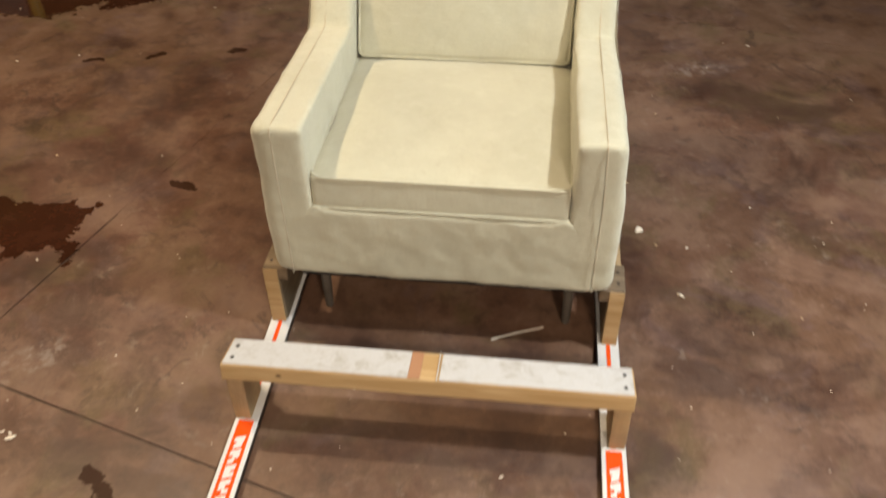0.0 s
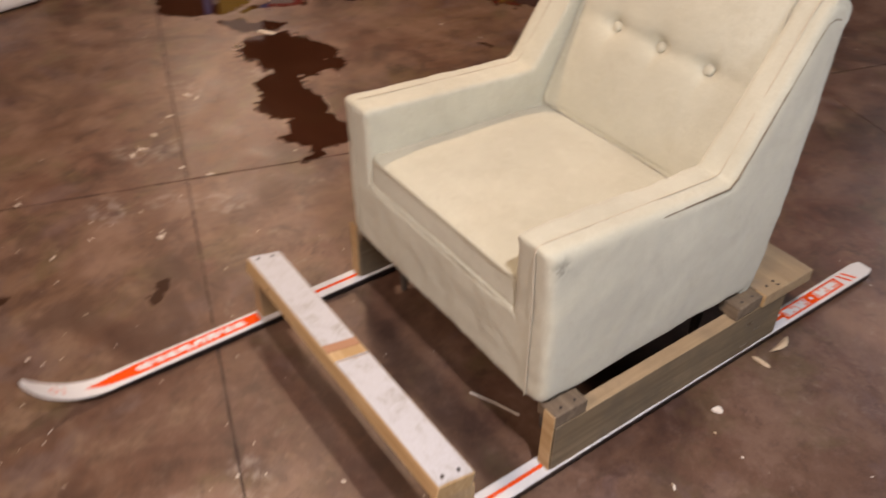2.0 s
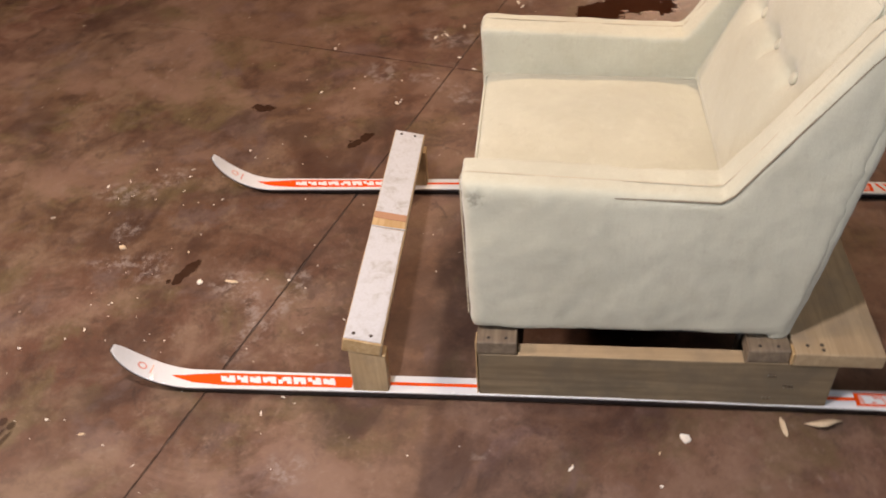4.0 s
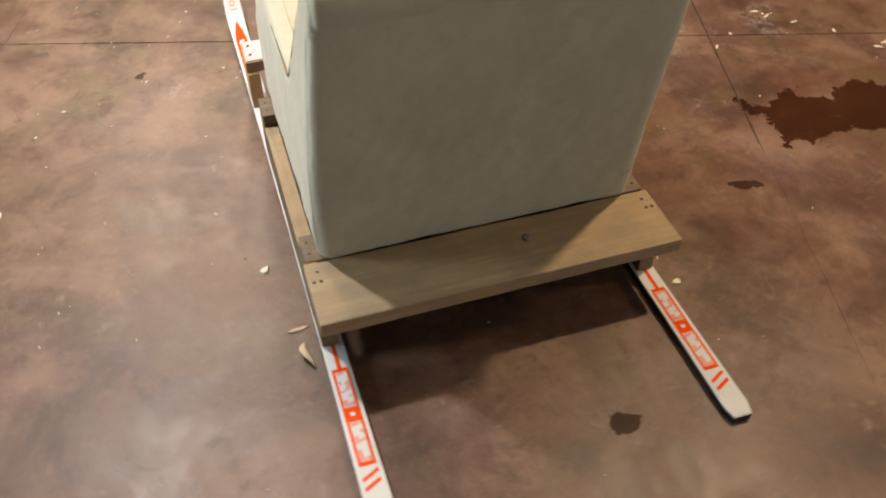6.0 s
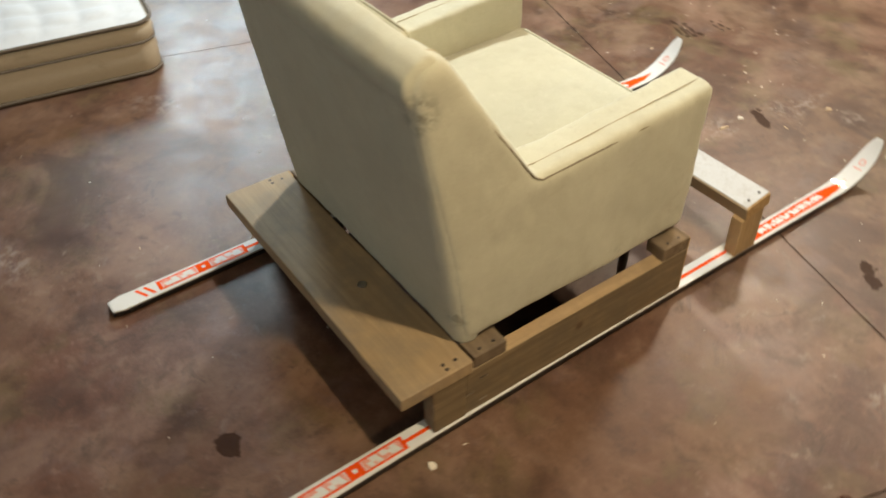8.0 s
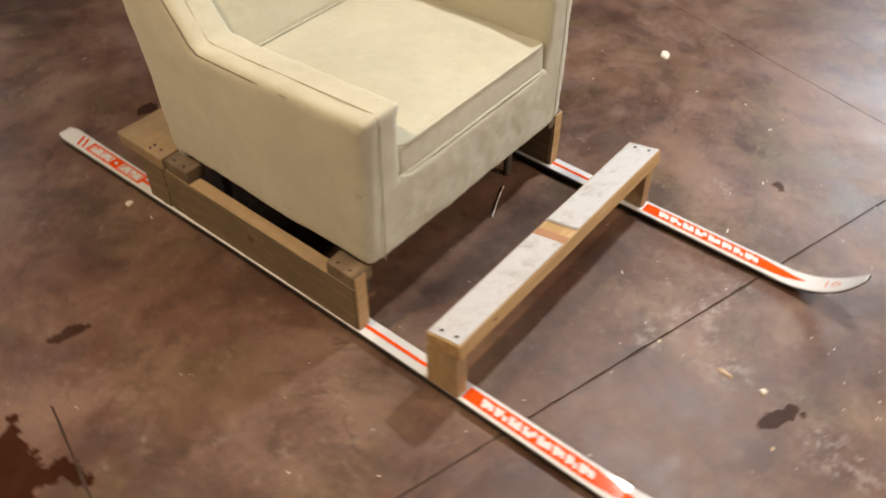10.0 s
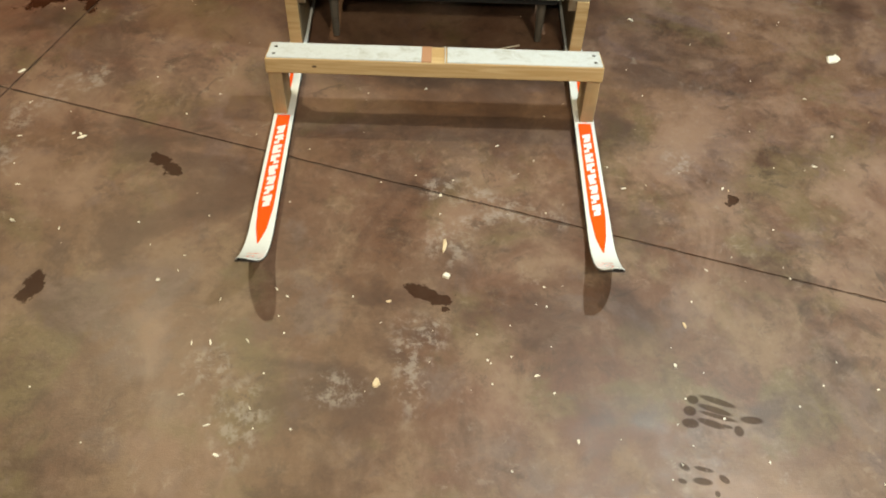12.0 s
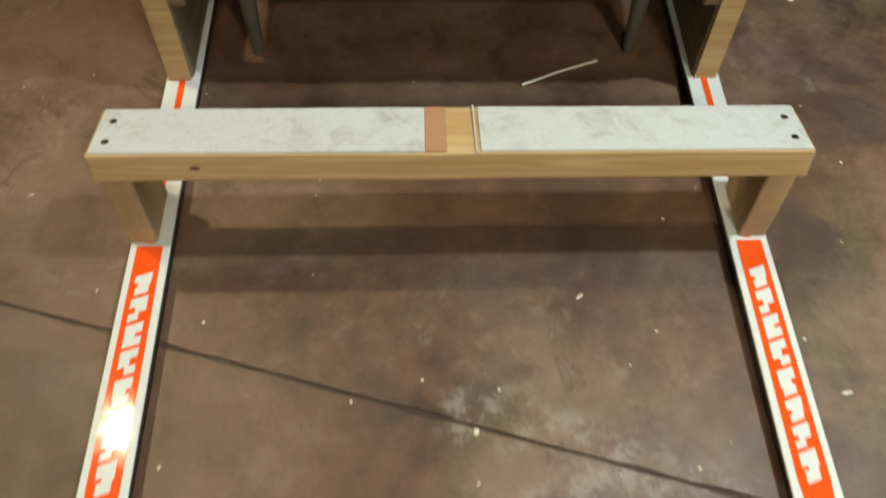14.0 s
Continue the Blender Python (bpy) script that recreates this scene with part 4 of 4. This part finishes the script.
def toy_chair():
    top = thing("toy_chair", "child's white plastic chair with yellow seat and blue sides", "toy", (-2.95, 1.08, 0), 62)
    for x in (-0.10, 0.10):
        part("front_leg", rod([(x, -0.10, 0.0), (x * 0.97, -0.10, 0.15)], 0.016, 8), WHITE, top)
        part("back_leg", rod([(x, 0.13, 0.0), (x * 0.97, 0.12, 0.15)], 0.016, 8), WHITE, top)
        part("side", box(x * 1.45 - 0.02, x * 1.45 + 0.02, -0.09, 0.14, 0.05, 0.22, 0.015, 2), BLUE, top, "blue side")
    part("crossbar", box(-0.10, 0.10, -0.112, -0.092, 0.065, 0.095, 0.006), WHITE, top)
    part("front_panel", box(-0.082, 0.082, -0.115, -0.095, 0.10, 0.21, 0.008), YELLOW, top, "yellow front panel")
    part("seat", box(-0.11, 0.11, -0.11, 0.13, 0.21, 0.24, 0.01), YELLOW, top)
    part("backrest", box(-0.11, 0.11, 0.11, 0.14, 0.24, 0.46, 0.012), WHITE, top)


def toy_bin():
    top = thing("toy_bin", "bright red plastic toy bin with a white front panel", "toy bin", (-3.14, 1.40, 0), 62)
    part("body", box(-0.15, 0.15, -0.15, 0.15, 0.0, 0.30, 0.035, 3), RED, top)
    part("front_panel", box(-0.11, 0.10, -0.158, -0.150, 0.10, 0.27, 0.006), WHITE, top, "white front panel")


def toy_cart():
    top = thing("toy_cart", "dark plastic toy cart on small white castors", "toy", (-3.01, 1.73, 0), 62)
    part("body", box(-0.095, 0.095, -0.13, 0.13, 0.05, 0.34, 0.02, 2), DARK_PLASTIC, top)
    for x in (-0.072, 0.072):
        for y in (-0.11, 0.11):
            part("castor", rod([(x - 0.012, y, 0.025), (x + 0.012, y, 0.025)], 0.025, 12), WHITE, top, "white castor")
            part("fork", box(x - 0.016, x + 0.016, y - 0.01, y + 0.01, 0.03, 0.06), WHITE, top)


def yellow_upright():
    # added to give the puddle its yellow bars with dark between
    top = thing("yellow_upright", "mustard-yellow upright added for the yellow reflection in the puddle", "toy slide", (-2.95, 3.25, 0), 38)
    part("dark_panel", box(-0.17, 0.17, -0.025, 0.025, 0.05, 1.0, 0.02, 2), DARK_PLASTIC, top)
    for x in (-0.20, 0.20):
        part("rail", rod([(x, -0.03, 0.0), (x, -0.05, 1.10)], 0.035, 10), TOY_YELLOW, top)
        part("foot", box(x - 0.05, x + 0.05, -0.06, 0.22, 0.0, 0.06, 0.015), TOY_YELLOW, top)


def white_cushion():
    ob = part("cushion", box(-0.24, 0.24, -0.24, 0.24, 0.0, 0.16, 0.05, 4), WHITE_CLOTH)
    tagged(ob, "plump white cushion lying on the floor", "cushion")
    ob.matrix_basis = pose(-3.17, -0.12, 0.004, 0, 0, 12)
    soften(ob, 0.012, 8, 0.01)


def purple_crate():
    top = thing("storage_crate", "dark purple plastic crate with a pale handle on the floor", "crate", (-0.75, 4.45, 0), 10)
    part("body", box(-0.30, 0.30, -0.2, 0.2, 0.0, 0.28, 0.03, 2), PURPLE, top)
    part("rim", box(-0.32, 0.32, -0.22, 0.22, 0.26, 0.30, 0.012, 2), PURPLE, top)
    part("handle", box(-0.06, 0.06, -0.235, -0.20, 0.12, 0.16, 0.01, 2), WHITE, top, "pale handle")


for build in (toy_walker, toy_tricycle, toy_chair, toy_bin, toy_cart, yellow_upright, white_cushion, purple_crate):
    build()


def shard(size, seed, thick=0.004, long=1.0):
    """A small torn flake, its rim uneven."""
    rng = random.Random(seed)
    bm = bmesh.new()
    n = 8
    rim = [(size * rng.uniform(0.55, 1.1) * math.cos(k * math.tau / n) * long, size * rng.uniform(0.55, 1.1) * math.sin(k * math.tau / n)) for k in range(n)]
    low = [bm.verts.new((x, y, 0)) for x, y in rim]
    high = [bm.verts.new((0.85 * x, 0.85 * y, thick * rng.uniform(0.6, 1.3))) for x, y in rim]
    bm.faces.new(list(reversed(low)))
    bm.faces.new(high)
    for k in range(n):
        bm.faces.new((low[k], low[(k + 1) % n], high[(k + 1) % n], high[k]))
    return bm


def flake(name, x, y, size, turn, material, label, long=1.0, seed=1, thick=0.004):
    ob = tagged(part(name, shard(size, seed, thick, long), material, smooth=False), label, "debris", "scraps on the floor")
    ob.matrix_basis = pose(x, y, 0.0003, 0, 0, turn)
    return ob


flake("paper_scrap", 1.16, 0.34, 0.021, 20, CHIP, "torn scrap of white paper on the concrete", 1.5, 3, 0.005)
flake("plaster_chip", 0.495, 0.765, 0.013, 40, CHIP, "pale plaster chip on the concrete", 1.1, 5, 0.006)
flake("plaster_chip", -0.480, 1.130, 0.011, 10, CHIP, "pale plaster chip on the concrete", 1.3, 6, 0.005)
flake("wood_chip", -0.122, -0.792, 0.010, 75, SPLINTER, "light brown wood chip on the concrete", 1.9, 7)
flake("wood_chip", 0.017, -0.412, 0.0062, 84, SPLINTER, "light brown wood chip on the concrete", 4.6, 8)
flake("plaster_chip", 0.022, -0.506, 0.0105, 30, CHIP, "pale plaster chip on the concrete", 1.1, 9, 0.005)
flake("wood_chip", 0.454, 0.985, 0.008, 5, SPLINTER, "light brown wood chip on the concrete", 4.0, 12)
flake("wood_chip", -2.10, 0.86, 0.018, 30, CHIP, "light brown wood chip on the concrete", 3.0, 13)
for x, y, turn, long, seed in ((-1.739, 0.345, 20, 4.5, 21), (-1.70, 0.365, -30, 3.0, 22), (-1.455, 0.060, 35, 4.0, 23), (-1.43, 0.02, -10, 3.5, 24), (-1.622, 0.225, 70, 2.5, 25),
                               (-1.346, -0.379, 10, 2.0, 26), (-0.927, -0.072, 25, 2.5, 27), (-1.26, 0.13, 80, 2.2, 28), (-1.17, 0.19, 50, 2.8, 29), (-1.52, 0.13, 5, 3.2, 30)):
    flake("plaster_sliver", x, y, 0.0055, turn, CHIP, "thin pale sliver of plaster by the sawn joint", long, seed, 0.002)
flake("foam_chunk", 1.26, 2.95, 0.045, 30, FOAM, "torn chunk of yellowish foam on the concrete", 1.6, 41, 0.03)
flake("bark_flake", 0.85, -1.42, 0.05, 30, SPLINTER, "rough brown flake of board on the concrete", 2.2, 14, 0.012)

stick = tagged(part("thin_stick", rod([(0.108, 0.312, 0.004), (0.17, 0.340, 0.005), (0.233, 0.364, 0.004)], 0.0022, 6), CHIP), "thin pale stick lying under the chair", "stick")
curl = [(0.444 + 0.010 * math.sin(k * 0.6), 1.030 + 0.012 * k, 0.004 + 0.016 * math.sin(k * math.pi / 7)) for k in range(8)]
bm = bmesh.new()
rows = [[bm.verts.new((x - w, y, z)), bm.verts.new((x, y, z + 0.003)), bm.verts.new((x + w, y, z + 0.002))] for (x, y, z), w in zip(curl, (0.001, 0.006, 0.009, 0.010, 0.009, 0.007, 0.004, 0.001))]
for a, b in zip(rows, rows[1:]):
    for k in (0, 1):
        bm.faces.new((a[k], a[k + 1], b[k + 1], b[k]))
splinter = tagged(part("wood_shaving", bm, SPLINTER), "curled brown wood shaving beside the ski", "debris")
splinter.modifiers.new("thick", "SOLIDIFY").thickness = 0.0015

# larger pale flecks, then the countless fine ones
FLECKS = [(0.594, 1.38), (0.014, 1.106), (0.585, 0.512), (0.993, 0.752), (0.874, 0.455), (-1.008, -0.366), (-1.447, 0.045), (-0.934, -0.061), (-0.105, -0.581), (0.025, -0.511),
          (0.212, -0.766), (0.507, -0.734), (0.545, -0.629), (0.284, -0.915), (0.11, -0.73), (0.814, -0.493), (0.731, -0.214), (1.056, -0.003), (-0.627, -0.535), (-1.38, -0.37),
          (-1.477, 0.053), (-1.118, -0.22), (-0.953, -0.059), (0.717, -0.207), (0.576, 0.515), (-0.42, -0.958), (-1.141, 0.493), (0.978, 1.887), (0.536, 0.706), (0.619, 0.701),
          (-1.735, 1.55), (-1.522, 1.612), (-1.309, 0.975), (1.802, 0.643), (0.006, -0.253), (-1.40, 2.12)]
rng = random.Random(4)
for i, (x, y) in enumerate(FLECKS):
    flake("pale_fleck", x, y, rng.uniform(0.0022, 0.0044), rng.uniform(0, 180), CHIP if i % 4 else SPLINTER, "small pale fleck of debris on the concrete", rng.uniform(1.0, 2.6), i, 0.002)
bm = bmesh.new()
for i in range(300):
    x, y = (rng.gauss(0, 1.5), rng.gauss(0.3, 1.4)) if i % 3 else (rng.gauss(0.2, 0.5), rng.gauss(-0.6, 0.4))
    r, a = rng.uniform(0.0011, 0.0026), rng.uniform(0, math.tau)
    stretch = rng.choice((1, 1, 1.5, 3.5))
    ring = [bm.verts.new((x + r * stretch * math.cos(k * math.tau / 5) * math.cos(a) - r * math.sin(k * math.tau / 5) * math.sin(a),
                          y + r * stretch * math.cos(k * math.tau / 5) * math.sin(a) + r * math.sin(k * math.tau / 5) * math.cos(a), 0.0004)) for k in range(5)]
    tip = bm.verts.new((x, y, 0.0022))
    for k in range(5):
        bm.faces.new((ring[k], ring[(k + 1) % 5], tip))
tagged(part("floor_dust", bm, CHIP, smooth=False), "fine pale specks of dust and splinters scattered over the concrete", "debris", kind="stuff")


SLAB_POSE = pose(-1.18, 0.114, 0, 0, 0, -16.9)


def slab_mesh(i, j):
    """A floor slab with slightly broken edges."""
    bm = bmesh.new()
    lo, hi, n = JOINT / 2, SLAB - JOINT / 2, 80 if abs(i + 0.5) < 2 and abs(j + 0.5) < 2 else 4
    rim = []
    for k in range(4):
        a, b = ((lo, lo), (hi, lo), (hi, hi), (lo, hi))[k], ((hi, lo), (hi, hi), (lo, hi), (lo, lo))[k]
        for m in range(n):
            p = Vector((a[0] + (b[0] - a[0]) * m / n, a[1] + (b[1] - a[1]) * m / n, 0))
            inward = (Vector((SLAB / 2, SLAB / 2, 0)) - p).normalized()
            at = p + Vector((i * SLAB, j * SLAB, 0))
            chip = max(0.0, noise.noise(at * 14)) * 0.0042 + max(0.0, noise.noise(at * 45)) * 0.0045
            rim.append(p + inward * chip * (0 < m))
    top = [bm.verts.new(p) for p in rim]
    low = [bm.verts.new(p + Vector((0, 0, -0.012))) for p in rim]
    bm.faces.new(top)
    for k in range(len(rim)):
        bm.faces.new((low[k], low[(k + 1) % len(rim)], top[(k + 1) % len(rim)], top[k]))
    return bm


# stretches of joint that are packed with dirt, almost level with the slabs: in the slabs' own axes
for x0, x1, y0, y1 in ((-0.004, 0.004, 0.62, 2.44), (SLAB - 0.004, SLAB + 0.004, -1.9, 2.44), (-2.4, 2.4, SLAB - 0.004, SLAB + 0.004), (-0.004, 0.004, -2.4, -0.9)):
    fill = part("joint_fill", box(x0, x1, y0, y1, -0.010, -0.0011), FLOOR, hall_floor, "packed dirt in a floor joint", smooth=False)
    fill.matrix_basis = SLAB_POSE
for i in range(-HALF, HALF):
    for j in range(-HALF, HALF):
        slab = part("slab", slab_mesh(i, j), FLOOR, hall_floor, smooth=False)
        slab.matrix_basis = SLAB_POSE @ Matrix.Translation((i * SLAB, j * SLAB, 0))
